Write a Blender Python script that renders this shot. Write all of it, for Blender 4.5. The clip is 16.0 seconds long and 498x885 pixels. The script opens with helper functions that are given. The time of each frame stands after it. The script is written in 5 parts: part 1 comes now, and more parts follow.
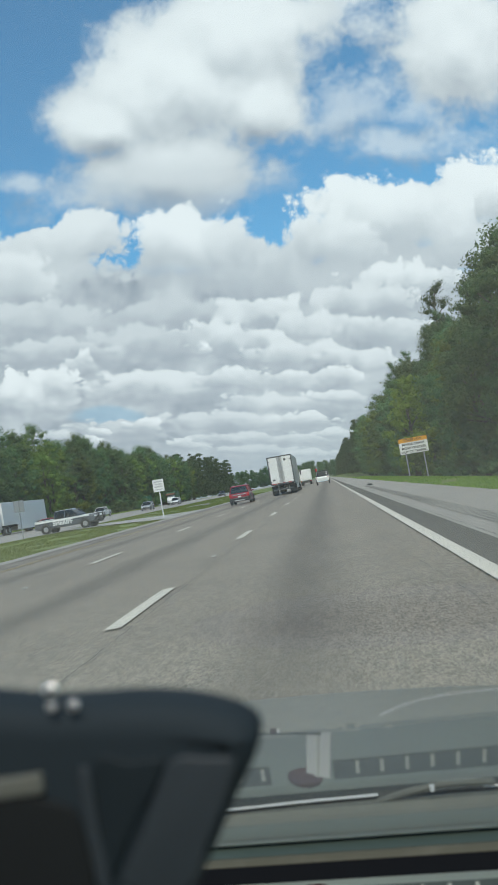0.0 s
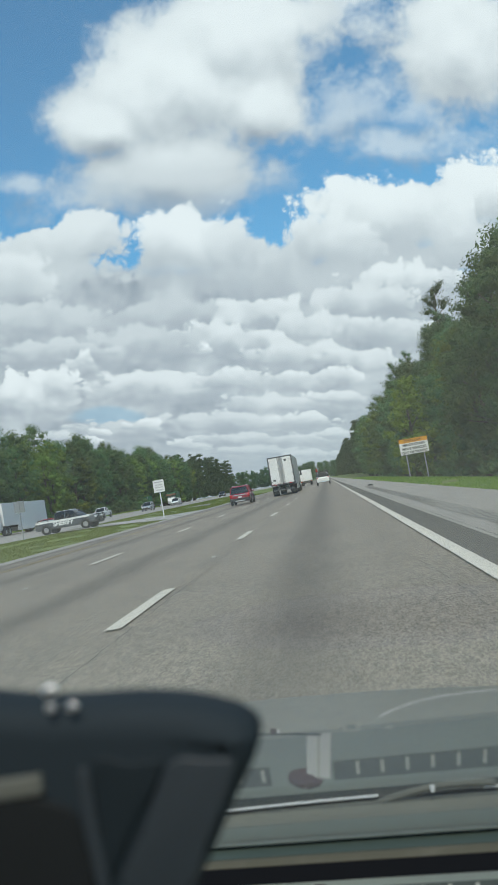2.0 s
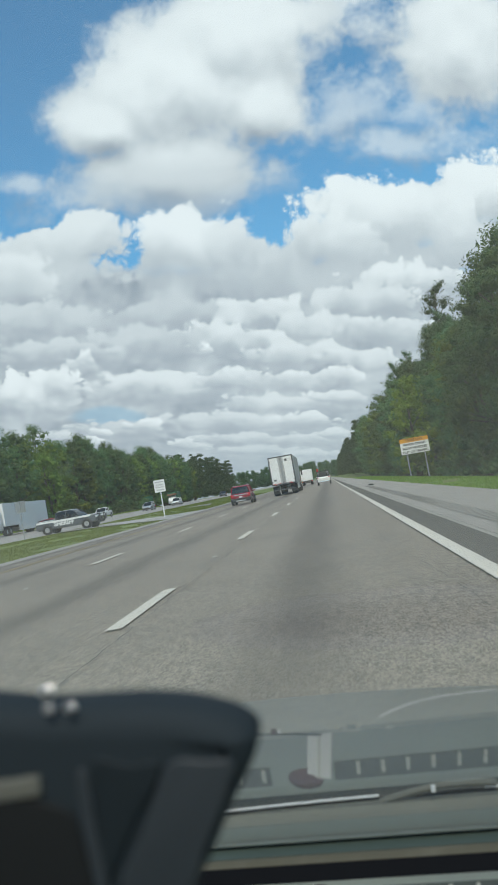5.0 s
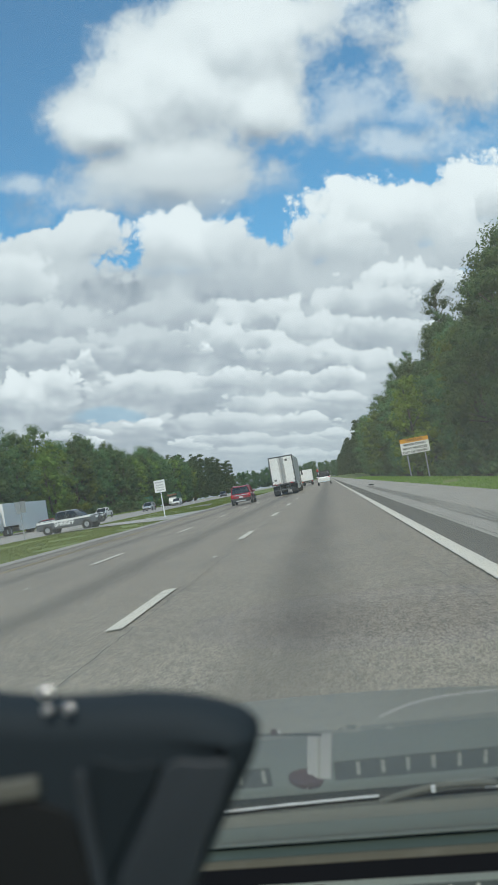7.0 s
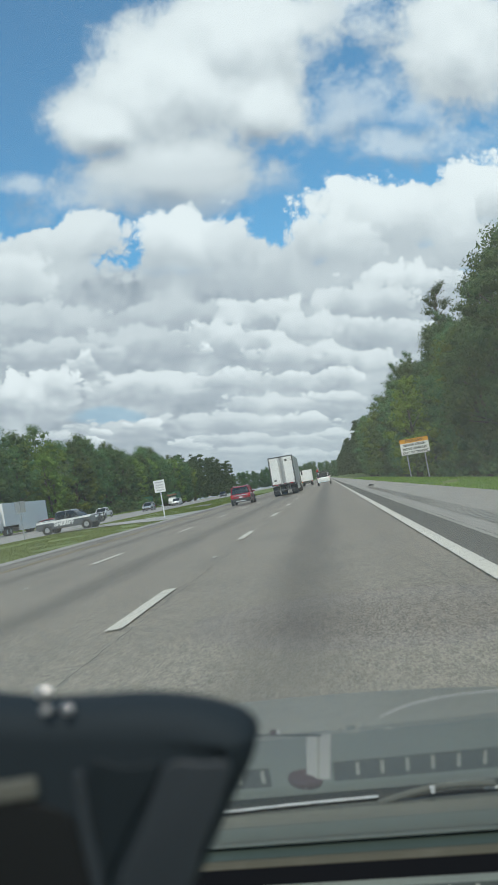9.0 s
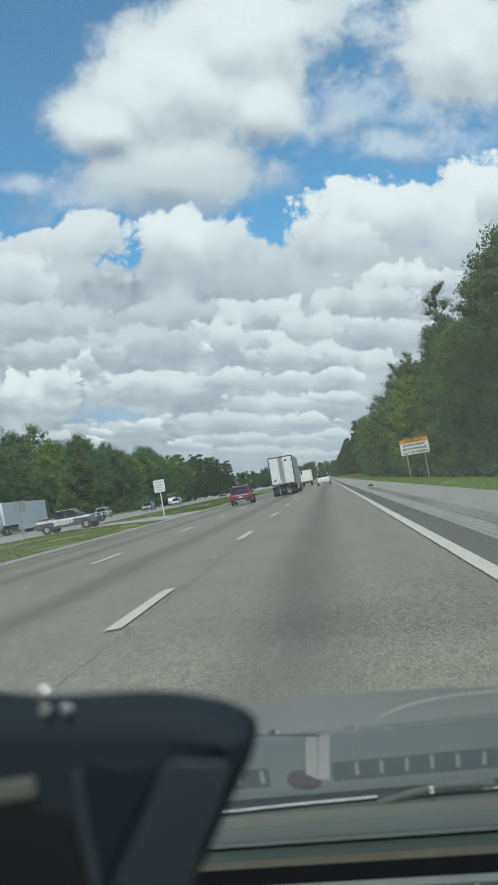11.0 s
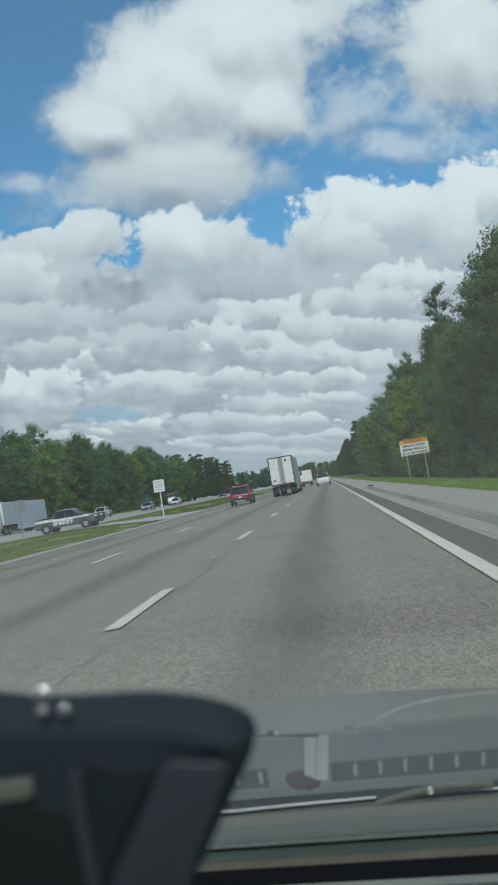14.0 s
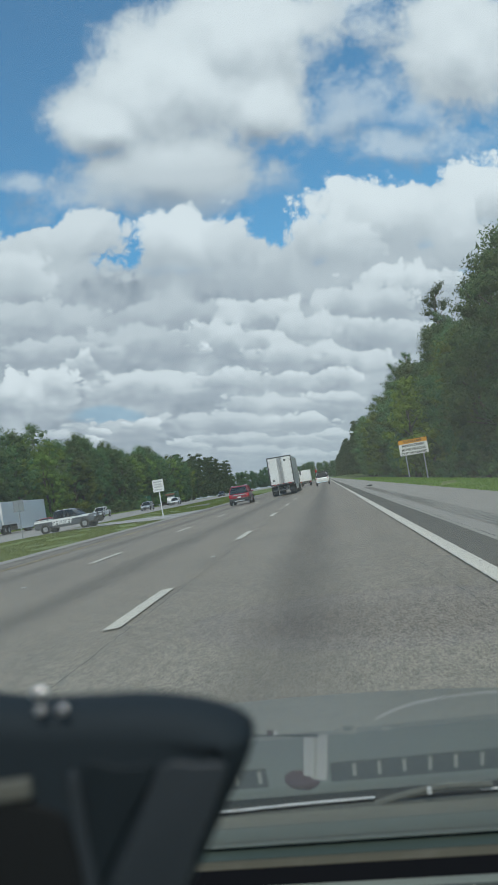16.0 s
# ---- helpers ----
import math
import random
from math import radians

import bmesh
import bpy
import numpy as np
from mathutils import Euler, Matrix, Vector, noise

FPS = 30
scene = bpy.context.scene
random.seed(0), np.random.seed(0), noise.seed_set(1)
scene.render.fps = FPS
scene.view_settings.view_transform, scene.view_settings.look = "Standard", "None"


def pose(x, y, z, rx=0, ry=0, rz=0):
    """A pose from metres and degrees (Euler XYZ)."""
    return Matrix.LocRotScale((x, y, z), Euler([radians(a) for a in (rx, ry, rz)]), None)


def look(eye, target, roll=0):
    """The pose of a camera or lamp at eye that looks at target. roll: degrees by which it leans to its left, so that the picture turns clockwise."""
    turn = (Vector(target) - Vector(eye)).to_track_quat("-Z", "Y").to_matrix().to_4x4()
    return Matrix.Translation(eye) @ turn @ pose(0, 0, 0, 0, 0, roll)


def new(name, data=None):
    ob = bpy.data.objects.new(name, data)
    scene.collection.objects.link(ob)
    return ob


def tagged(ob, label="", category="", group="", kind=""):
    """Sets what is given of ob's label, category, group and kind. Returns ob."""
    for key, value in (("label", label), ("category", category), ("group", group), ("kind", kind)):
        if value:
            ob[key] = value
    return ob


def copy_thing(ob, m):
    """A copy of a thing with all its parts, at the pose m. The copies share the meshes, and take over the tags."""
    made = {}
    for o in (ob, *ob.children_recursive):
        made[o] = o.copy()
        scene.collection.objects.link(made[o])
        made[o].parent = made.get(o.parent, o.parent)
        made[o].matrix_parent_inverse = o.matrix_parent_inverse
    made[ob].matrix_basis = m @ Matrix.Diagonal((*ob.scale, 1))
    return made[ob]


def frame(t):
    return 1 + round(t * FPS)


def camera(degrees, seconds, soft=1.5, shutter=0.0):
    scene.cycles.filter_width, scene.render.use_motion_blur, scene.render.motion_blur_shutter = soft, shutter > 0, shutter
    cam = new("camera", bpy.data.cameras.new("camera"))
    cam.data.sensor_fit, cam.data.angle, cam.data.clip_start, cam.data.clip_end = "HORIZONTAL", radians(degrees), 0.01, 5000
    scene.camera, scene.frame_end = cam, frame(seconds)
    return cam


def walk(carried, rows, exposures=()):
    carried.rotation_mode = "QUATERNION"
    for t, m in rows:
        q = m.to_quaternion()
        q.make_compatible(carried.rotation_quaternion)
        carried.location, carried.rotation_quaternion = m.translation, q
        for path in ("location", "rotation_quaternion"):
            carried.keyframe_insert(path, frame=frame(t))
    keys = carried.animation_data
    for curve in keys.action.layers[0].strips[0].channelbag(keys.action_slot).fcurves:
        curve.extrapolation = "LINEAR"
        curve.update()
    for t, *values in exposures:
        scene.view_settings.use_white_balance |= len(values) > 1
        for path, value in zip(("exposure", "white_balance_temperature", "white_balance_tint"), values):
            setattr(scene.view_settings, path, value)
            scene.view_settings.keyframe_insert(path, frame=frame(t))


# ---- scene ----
from itertools import product


# ---- camera and its way ----
EYE = (0.0, 0.0, 1.15)


def view(dx=0.0, dy=0.0, dz=0.0, yaw=4.85, pitch=3.0, roll=-9.9):
    """The pose on the car's shelf: yaw to the left, pitch up, roll, in degrees."""
    eye = Vector(EYE) + Vector((dx, dy, dz))
    a, b = radians(yaw), radians(pitch)
    way = Vector((-math.sin(a) * math.cos(b), math.cos(a) * math.cos(b), math.sin(b)))
    return look(eye, eye + way * 10, roll)


cam = camera(33.1, 16.0, soft=1.3)
# a small phone lens set to far off: what lies a hand's width away is out of focus
cam.data.dof.use_dof, cam.data.dof.focus_distance = True, 45.0
cam.data.dof.aperture_fstop = cam.data.lens / 2.4
# seconds, across, ahead and up in thirds of a millimetre on the shelf, yaw, pitch, roll
WAY = [
    (0.0, -2.1, -3.4, 0.0, 4.80, 3.18, -9.95), (1.0, -2.0, -2.8, 0.0, 4.82, 3.19, -9.92),
    (2.0, -1.7, -2.4, -0.1, 4.82, 3.22, -9.96), (3.0, -1.5, -1.8, -0.1, 4.85, 3.19, -9.98),
    (4.0, -1.1, -1.3, -0.1, 4.86, 3.20, -10.00), (6.5, 0.0, -0.1, 0.0, 4.88, 3.23, -10.05),
    (8.0, 0.2, 0.5, 0.0, 4.88, 3.23, -10.02), (9.0, 0.2, 1.1, 0.0, 4.87, 3.24, -9.95),
    (11.5, 0.3, 1.7, -0.1, 4.86, 3.24, -9.80), (12.5, 0.3, 2.2, -0.1, 4.86, 3.25, -9.70),
    (14.0, 0.6, 2.7, -0.1, 4.84, 3.24, -9.68), (15.0, 0.7, 3.0, -0.1, 4.82, 3.22, -9.70),
    (16.0, 0.9, 3.4, -0.1, 4.79, 3.22, -9.68),
]
walk(cam, [(t, view(x / 3000, y / 3000, z / 3000, *turn)) for t, x, y, z, *turn in WAY], [(0.0, 0.28, 6500, 10), (9.0, 0.28, 6500, 10), (11.5, 0.18, 6420, 10), (12.5, 0.09, 6350, 10), (14.5, 0.06, 6300, 10), (16.0, 0.06, 6300, 10)])


# ---- sky, clouds and sun ----
SUN_UP, SUN_AROUND = 54.0, 174.0     # degrees above the horizon, and to the right of straight ahead


def graph(tree):
    """Short helpers to write a node tree."""
    def node(kind, **values):
        n = tree.nodes.new(kind)
        for key, value in values.items():
            n.inputs[key].default_value = value
        return n

    def put(target, value):
        if isinstance(value, (int, float, tuple)):
            target.default_value = value
        else:
            tree.links.new(value, target)

    def calc(op, a, b=0.0, c=0.0, clamp=False):
        n = tree.nodes.new("ShaderNodeMath")
        n.operation, n.use_clamp = op, clamp
        for slot, value in zip(n.inputs, (a, b, c)):
            put(slot, value)
        return n.outputs[0]

    def step(value, low, high, to_low=0.0, to_high=1.0):
        n = tree.nodes.new("ShaderNodeMapRange")
        n.interpolation_type = "SMOOTHSTEP"
        for slot, v in zip(n.inputs, (value, low, high, to_low, to_high)):
            put(slot, v)
        return n.outputs[0]

    def mix(factor, a, b, blend="MIX"):
        n = tree.nodes.new("ShaderNodeMix")
        n.data_type, n.blend_type = "RGBA", blend
        for slot, v in zip((n.inputs[0], n.inputs[6], n.inputs[7]), (factor, a, b)):
            put(slot, v)
        return n.outputs[2]

    def noise_at(vector, scale, detail=4.0, rough=0.55, colour=False):
        n = tree.nodes.new("ShaderNodeTexNoise")
        n.inputs["Scale"].default_value, n.inputs["Detail"].default_value = scale, detail
        n.inputs["Roughness"].default_value = rough
        put(n.inputs["Vector"], vector)
        return n.outputs["Color" if colour else "Fac"]

    return node, put, calc, step, mix, noise_at


world = bpy.data.worlds.new("sky")
scene.world = world
world.use_nodes = True
tree = world.node_tree
tree.nodes.clear()
node, put, calc, step, mix, noise_at = graph(tree)
sky = node("ShaderNodeTexSky")
sky.sky_type, sky.sun_disc = "NISHITA", False
sky.sun_elevation, sky.sun_rotation = radians(SUN_UP), radians(SUN_AROUND)
sky.air_density, sky.dust_density, sky.ozone_density = 1.0, 0.6, 2.0
coord = node("ShaderNodeTexCoord")
axes = node("ShaderNodeSeparateXYZ")
put(axes.inputs[0], coord.outputs["Generated"])
ahead = calc("MAXIMUM", calc("ABSOLUTE", axes.outputs[1]), 0.12)
u0 = calc("DIVIDE", axes.outputs[0], ahead)
v0 = calc("DIVIDE", axes.outputs[2], ahead)
TILT = radians(11.0)                # the cloud rows lean with the wind
plain = node("ShaderNodeCombineXYZ")
put(plain.inputs[0], calc("SUBTRACT", calc("MULTIPLY", u0, math.cos(TILT)), calc("MULTIPLY", v0, math.sin(TILT))))
put(plain.inputs[1], calc("ADD", calc("MULTIPLY", u0, math.sin(TILT)), calc("MULTIPLY", v0, math.cos(TILT))))


def shifted(vector, scale, amount, detail):
    """vector pushed about by noise."""
    n = tree.nodes.new("ShaderNodeVectorMath")
    n.operation = "MULTIPLY_ADD"
    centred = tree.nodes.new("ShaderNodeVectorMath")
    centred.operation = "SUBTRACT"
    put(centred.inputs[0], noise_at(vector, scale, detail, 0.6, True))
    put(centred.inputs[1], (0.5, 0.5, 0.5))
    put(n.inputs[0], centred.outputs[0])
    put(n.inputs[1], (amount, amount, 0.0))
    put(n.inputs[2], vector)
    return n.outputs[0]


WARPED = shifted(shifted(plain.outputs[0], 7.0, 0.035, 2.0), 26.0, 0.012, 3.0)
LOW_WARPED = shifted(plain.outputs[0], 30.0, 0.010, 2.0)


def moved(vector, up):
    """vector a little higher in the sky."""
    n = tree.nodes.new("ShaderNodeVectorMath")
    n.operation = "ADD"
    put(n.inputs[0], vector)
    put(n.inputs[1], (0.0, up, 0.0))
    return n.outputs[0]


def split(vector):
    n = node("ShaderNodeSeparateXYZ")
    put(n.inputs[0], vector)
    return n.outputs[0], n.outputs[1]


def heads(vector, scale, share):
    """Rounded heads on heads, like cauliflower, mixed with torn vapour; about zero on average."""
    n = tree.nodes.new("ShaderNodeTexVoronoi")
    n.feature, n.voronoi_dimensions = "F1", "2D"
    for key, v in (("Scale", scale), ("Detail", 4.5), ("Roughness", 0.52), ("Lacunarity", 2.3)):
        n.inputs[key].default_value = v
    put(n.inputs["Vector"], vector)
    puff = calc("MULTIPLY", calc("SUBTRACT", 0.72, n.outputs["Distance"]), share)
    torn = calc("MULTIPLY", calc("SUBTRACT", noise_at(vector, scale * 1.1, 8.0, 0.66), 0.5), 2.2 * (1.0 - share))
    return calc("ADD", puff, torn)


def flattened(vector):
    """The sky's deck drawn finer and flatter towards the horizon."""
    x, y = split(vector)
    lift = calc("ADD", calc("MAXIMUM", y, 0.0), 0.07)
    n = node("ShaderNodeCombineXYZ")
    put(n.inputs[0], calc("DIVIDE", x, 0.15))
    put(n.inputs[1], calc("MULTIPLY", calc("LOGARITHM", lift, math.e), 1.7))
    return n.outputs[0]


def inside(x, y, across, up, wide, high):
    """How far a place lies above a cloud's middle, in its half heights, and how deep in the cloud."""
    du = calc("MULTIPLY_ADD", x, 1.0 / wide, -across / wide)
    dv = calc("MULTIPLY_ADD", y, 1.0 / high, -up / high)
    return dv, calc("SUBTRACT", 1.0, calc("SQRT", calc("MULTIPLY_ADD", du, du, calc("MULTIPLY", dv, dv))))


def bodies(vector, clouds, full=True):
    """How deep a place lies inside the nearest cloud of a deck, and that cloud's whiteness and cover."""
    x, y = split(vector)
    depth, white, cover_ = -2.0, 0.0, 0.0
    for across, up, wide, high, amount, crown in clouds:
        _, reach = inside(x, y, across, up, wide, high)
        if full:
            white = calc("MAXIMUM", white, calc("MULTIPLY", step(reach, -0.5, 0.6), crown))
            cover_ = calc("MAXIMUM", cover_, calc("MULTIPLY", step(reach, -0.9, -0.1), amount))
        depth = calc("SMOOTH_MAX", depth, reach, 0.25)
    return depth, white, cover_


# Clouds as (across, up, half width, half height, cover, whiteness of the crown), along and across the wind.
HIGH_CLOUDS = [
    (-0.179, 0.479, 0.155, 0.110, 1.0, 1.0), (-0.284, 0.436, 0.082, 0.053, 1.0, 0.9), (-0.117, 0.540, 0.132, 0.085, 1.0, 0.95),
    (-0.090, 0.455, 0.070, 0.070, 1.0, 0.9), (-0.198, 0.372, 0.150, 0.066, 0.62, 0.45), (0.150, 0.525, 0.083, 0.100, 1.0, 0.95),
]
WISPS = [
    (-0.290, 0.345, 0.090, 0.042, 0.65, 0.6), (-0.015, 0.558, 0.110, 0.060, 0.85, 0.8), (0.072, 0.405, 0.135, 0.035, 0.65, 0.65),
    (0.020, 0.450, 0.095, 0.065, 0.6, 0.65), (-0.384, 0.364, 0.054, 0.018, 0.5, 0.6), (0.100, 0.440, 0.070, 0.040, 0.6, 0.7),
]
# heaped clouds as (across, up, half width, half height, whiteness), the nearest decks first
MID_CLOUDS = [
    (0.077, 0.253, 0.113, 0.037, 0.55), (0.175, 0.272, 0.072, 0.044, 0.6), (-0.017, 0.233, 0.074, 0.034, 0.5),
    (-0.345, 0.256, 0.108, 0.056, 0.75), (-0.302, 0.284, 0.061, 0.042, 0.85), (-0.394, 0.235, 0.065, 0.039, 0.85), (-0.099, 0.254, 0.048, 0.052, 0.7),
    (-0.044, 0.254, 0.051, 0.051, 0.75), (-0.172, 0.272, 0.08, 0.059, 1.0), (-0.123, 0.275, 0.041, 0.045, 0.85), (0.169, 0.333, 0.072, 0.061, 1.0),
    (0.11, 0.307, 0.086, 0.058, 0.95), (0.043, 0.307, 0.087, 0.056, 1.0), (-0.0, 0.281, 0.061, 0.048, 0.95),
]
LOW_CLOUDS = [
    (-0.336, 0.186, 0.136, 0.027, 0.6), (-0.194, 0.192, 0.098, 0.025, 0.55), (0.09, 0.232, 0.079, 0.027, 0.9), (0.037, 0.205, 0.08, 0.027, 0.75),
    (-0.077, 0.192, 0.065, 0.026, 0.85), (-0.016, 0.178, 0.061, 0.024, 0.8), (0.071, 0.172, 0.06, 0.023, 0.8), (-0.132, 0.161, 0.089, 0.026, 0.85),
    (-0.159, 0.151, 0.028, 0.01, 1.0), (-0.229, 0.158, 0.077, 0.024, 0.6), (-0.342, 0.144, 0.1, 0.022, 0.65), (-0.029, 0.144, 0.074, 0.02, 0.8),
    (0.038, 0.138, 0.053, 0.019, 0.8), (-0.193, 0.103, 0.118, 0.025, 0.85), (-0.103, 0.113, 0.062, 0.018, 0.9), (-0.302, 0.13, 0.024, 0.019, 0.95),
    (-0.029, 0.114, 0.054, 0.015, 0.85), (0.015, 0.119, 0.033, 0.015, 0.95), (-0.365, 0.091, 0.064, 0.036, 1.0), (-0.326, 0.102, 0.028, 0.025, 0.95),
    (-0.062, 0.086, 0.075, 0.015, 0.75), (0.012, 0.094, 0.04, 0.012, 0.8), (-0.13, 0.063, 0.086, 0.015, 0.7), (-0.028, 0.066, 0.04, 0.012, 0.85),
    (-0.251, 0.05, 0.077, 0.014, 0.6), (-0.281, 0.048, 0.018, 0.011, 1.0), (-0.216, 0.056, 0.017, 0.012, 0.95), (-0.242, 0.056, 0.01, 0.006, 0.9),
    (-0.293, 0.036, 0.021, 0.01, 0.9), (-0.346, 0.042, 0.043, 0.01, 0.7), (-0.167, 0.036, 0.025, 0.01, 0.85), (-0.102, 0.043, 0.061, 0.009, 0.7),
    (-0.028, 0.043, 0.047, 0.009, 0.75), (0.012, 0.05, 0.027, 0.008, 0.8), (-0.082, 0.029, 0.068, 0.007, 0.65), (-0.014, 0.026, 0.04, 0.006, 0.7),
]
BASE_GREY, CROWN_WHITE = (0.306, 0.365, 0.434, 1.0), (0.832, 0.89, 0.935, 1.0)

sky_blue = mix(1.0, sky.outputs[0], (0.071, 0.136, 0.150, 1.0), "MULTIPLY")
soft_noise = noise_at(WARPED, 16.0, 5.0, 0.6)
deck_noise = heads(flattened(LOW_WARPED), 2.4, 0.3)
# cloud cover that closes towards the horizon, and loose clouds all round
cover = calc("ADD", step(split(plain.outputs[0])[1], 0.30, 0.21), calc("MULTIPLY", calc("SUBTRACT", soft_noise, 0.5), 0.7))
cover = calc("MAXIMUM", step(cover, 0.45, 0.75), calc("MULTIPLY", step(calc("ABSOLUTE", u0), 0.42, 0.6), step(soft_noise, 0.45, 0.6)))
veil = mix(step(deck_noise, -0.6, 0.7, 0.0, 0.75), BASE_GREY, CROWN_WHITE)
colour = mix(cover, sky_blue, veil)
gap = split(WARPED)
hole = calc("ADD", calc("POWER", calc("DIVIDE", calc("SUBTRACT", gap[0], -0.262), 0.05), 2.0), calc("POWER", calc("DIVIDE", calc("SUBTRACT", gap[1], 0.067), 0.014), 2.0))
colour = mix(step(hole, 1.3, 0.3, 0.0, 0.7), colour, (0.33, 0.52, 0.68, 1.0))
# each deck: its clouds, warped sky, size of heads, share of round heads, their weight, softness of the rim, step towards the light
for clouds, at, scale, share, weight, rim, rise in (
        (WISPS, WARPED, 10.0, 0.0, 2.0, 1.20, 0.030),
        (HIGH_CLOUDS, WARPED, 10.0, 0.35, 0.80, 0.45, 0.030)):
    above = moved(at, rise)
    depth, white, amount = bodies(at, clouds)
    depth_up, _, _ = bodies(above, clouds, False)
    lumps = heads(at, scale, share)
    lumps_up = heads(above, scale, share)
    density = calc("ADD", calc("ADD", depth, 0.16), calc("MULTIPLY", lumps, weight))
    mask = calc("MULTIPLY", step(density, 0.0, rim), amount)
    # crowns turn to the light, bases lie in the cloud's own shade
    relief = calc("SUBTRACT", lumps, lumps_up)
    slope = calc("SUBTRACT", depth, depth_up)
    lit = calc("ADD", calc("MULTIPLY", relief, 0.4), calc("ADD", calc("MULTIPLY", slope, 1.15), calc("MULTIPLY", lumps, 0.3)))
    crown = calc("MULTIPLY", step(lit, -0.95, 0.36), calc("ADD", calc("MULTIPLY", white, 0.65), 0.35))
    colour = mix(mask, colour, mix(crown, BASE_GREY, CROWN_WHITE))
# heaped clouds, each over the base of the one before: bright round crowns, soft grey bases
for clouds, at, drawn_to, scale, weight, rim, low, ground_white in (
        (MID_CLOUDS, WARPED, WARPED, 15.0, 0.85, 0.22, -0.6, 0.25),
        (LOW_CLOUDS, LOW_WARPED, flattened(LOW_WARPED), 5.0, 0.95, 0.22, -0.47, 0.21)):
    lumps = heads(drawn_to, scale, 0.65)
    billows = noise_at(drawn_to, scale * 0.55, 4.0, 0.5)
    x, y = split(at)
    raised = calc("ADD", calc("MULTIPLY", lumps, weight), 0.08)
    shading = calc("ADD", calc("MULTIPLY", lumps, 0.32), calc("SUBTRACT", billows, 0.5))
    for across, up, wide, high, white in clouds:
        dv, reach = inside(x, y, across, up, wide, high)
        mask = step(calc("ADD", reach, raised), 0.0, rim)
        mask = calc("MULTIPLY", mask, step(dv, -1.0, -0.25))
        lit = calc("MULTIPLY_ADD", dv, 0.6, shading)
        crown = step(lit, low, 0.40, ground_white, white)
        colour = mix(mask, colour, mix(crown, BASE_GREY, CROWN_WHITE))
# pale haze low over the woods
colour = mix(step(v0, 0.10, 0.0, 0.0, 0.45), colour, (0.42, 0.50, 0.56, 1.0))
back = node("ShaderNodeBackground", Strength=1.0)
put(back.inputs[0], colour)
out = node("ShaderNodeOutputWorld")
put(out.inputs[0], back.outputs[0])

sun = new("sun", bpy.data.lights.new("sun", "SUN"))
sun.data.energy, sun.data.angle, sun.data.color = 2.7, radians(0.6), (1.0, 0.915, 0.79)
e, a = radians(SUN_UP), radians(SUN_AROUND)
SUN_WAY = Vector((math.sin(a) * math.cos(e), math.cos(a) * math.cos(e), math.sin(e)))
sun.matrix_world = look(tuple(SUN_WAY * 300), (0, 0, 0))


# ---- materials ----
def material(name, colour, rough=0.6, metal=0.0, spots=(), bump=0.0, bump_scale=40.0, spec=0.5, coat=0.0, vary=0.0):
    """A principled material. spots: (scale, low, high, colour, amount) patches of noise over the base colour, in metres."""
    m = bpy.data.materials.new(name)
    m.use_nodes = True
    t = m.node_tree
    n_, put_, calc_, step_, mix_, noise_ = graph(t)
    shader = t.nodes["Principled BSDF"]
    place = n_("ShaderNodeTexCoord").outputs["Object"]
    value = (*colour, 1.0)
    for scale, low, high, tint, amount in spots:
        value = mix_(step_(noise_(place, scale, 5.0), low, high, 0.0, amount), value, (*tint, 1.0))
    if vary:
        info = n_("ShaderNodeObjectInfo")
        hue = n_("ShaderNodeHueSaturation")
        put_(hue.inputs["Value"], step_(info.outputs["Random"], 0.0, 1.0, 1.0 - vary, 1.0 + vary))
        put_(hue.inputs["Hue"], step_(info.outputs["Random"], 0.0, 1.0, 0.5 - vary * 0.07, 0.5 + vary * 0.07))
        put_(hue.inputs["Color"], value)
        value = hue.outputs[0]
    put_(shader.inputs["Base Color"], value)
    shader.inputs["Roughness"].default_value = rough
    shader.inputs["Metallic"].default_value = metal
    shader.inputs["Specular IOR Level"].default_value = spec
    shader.inputs["Coat Weight"].default_value = coat
    if bump:
        b = n_("ShaderNodeBump", Strength=bump, Distance=0.01)
        put_(b.inputs["Height"], noise_(place, bump_scale, 4.0))
        t.links.new(b.outputs[0], shader.inputs["Normal"])
    return m


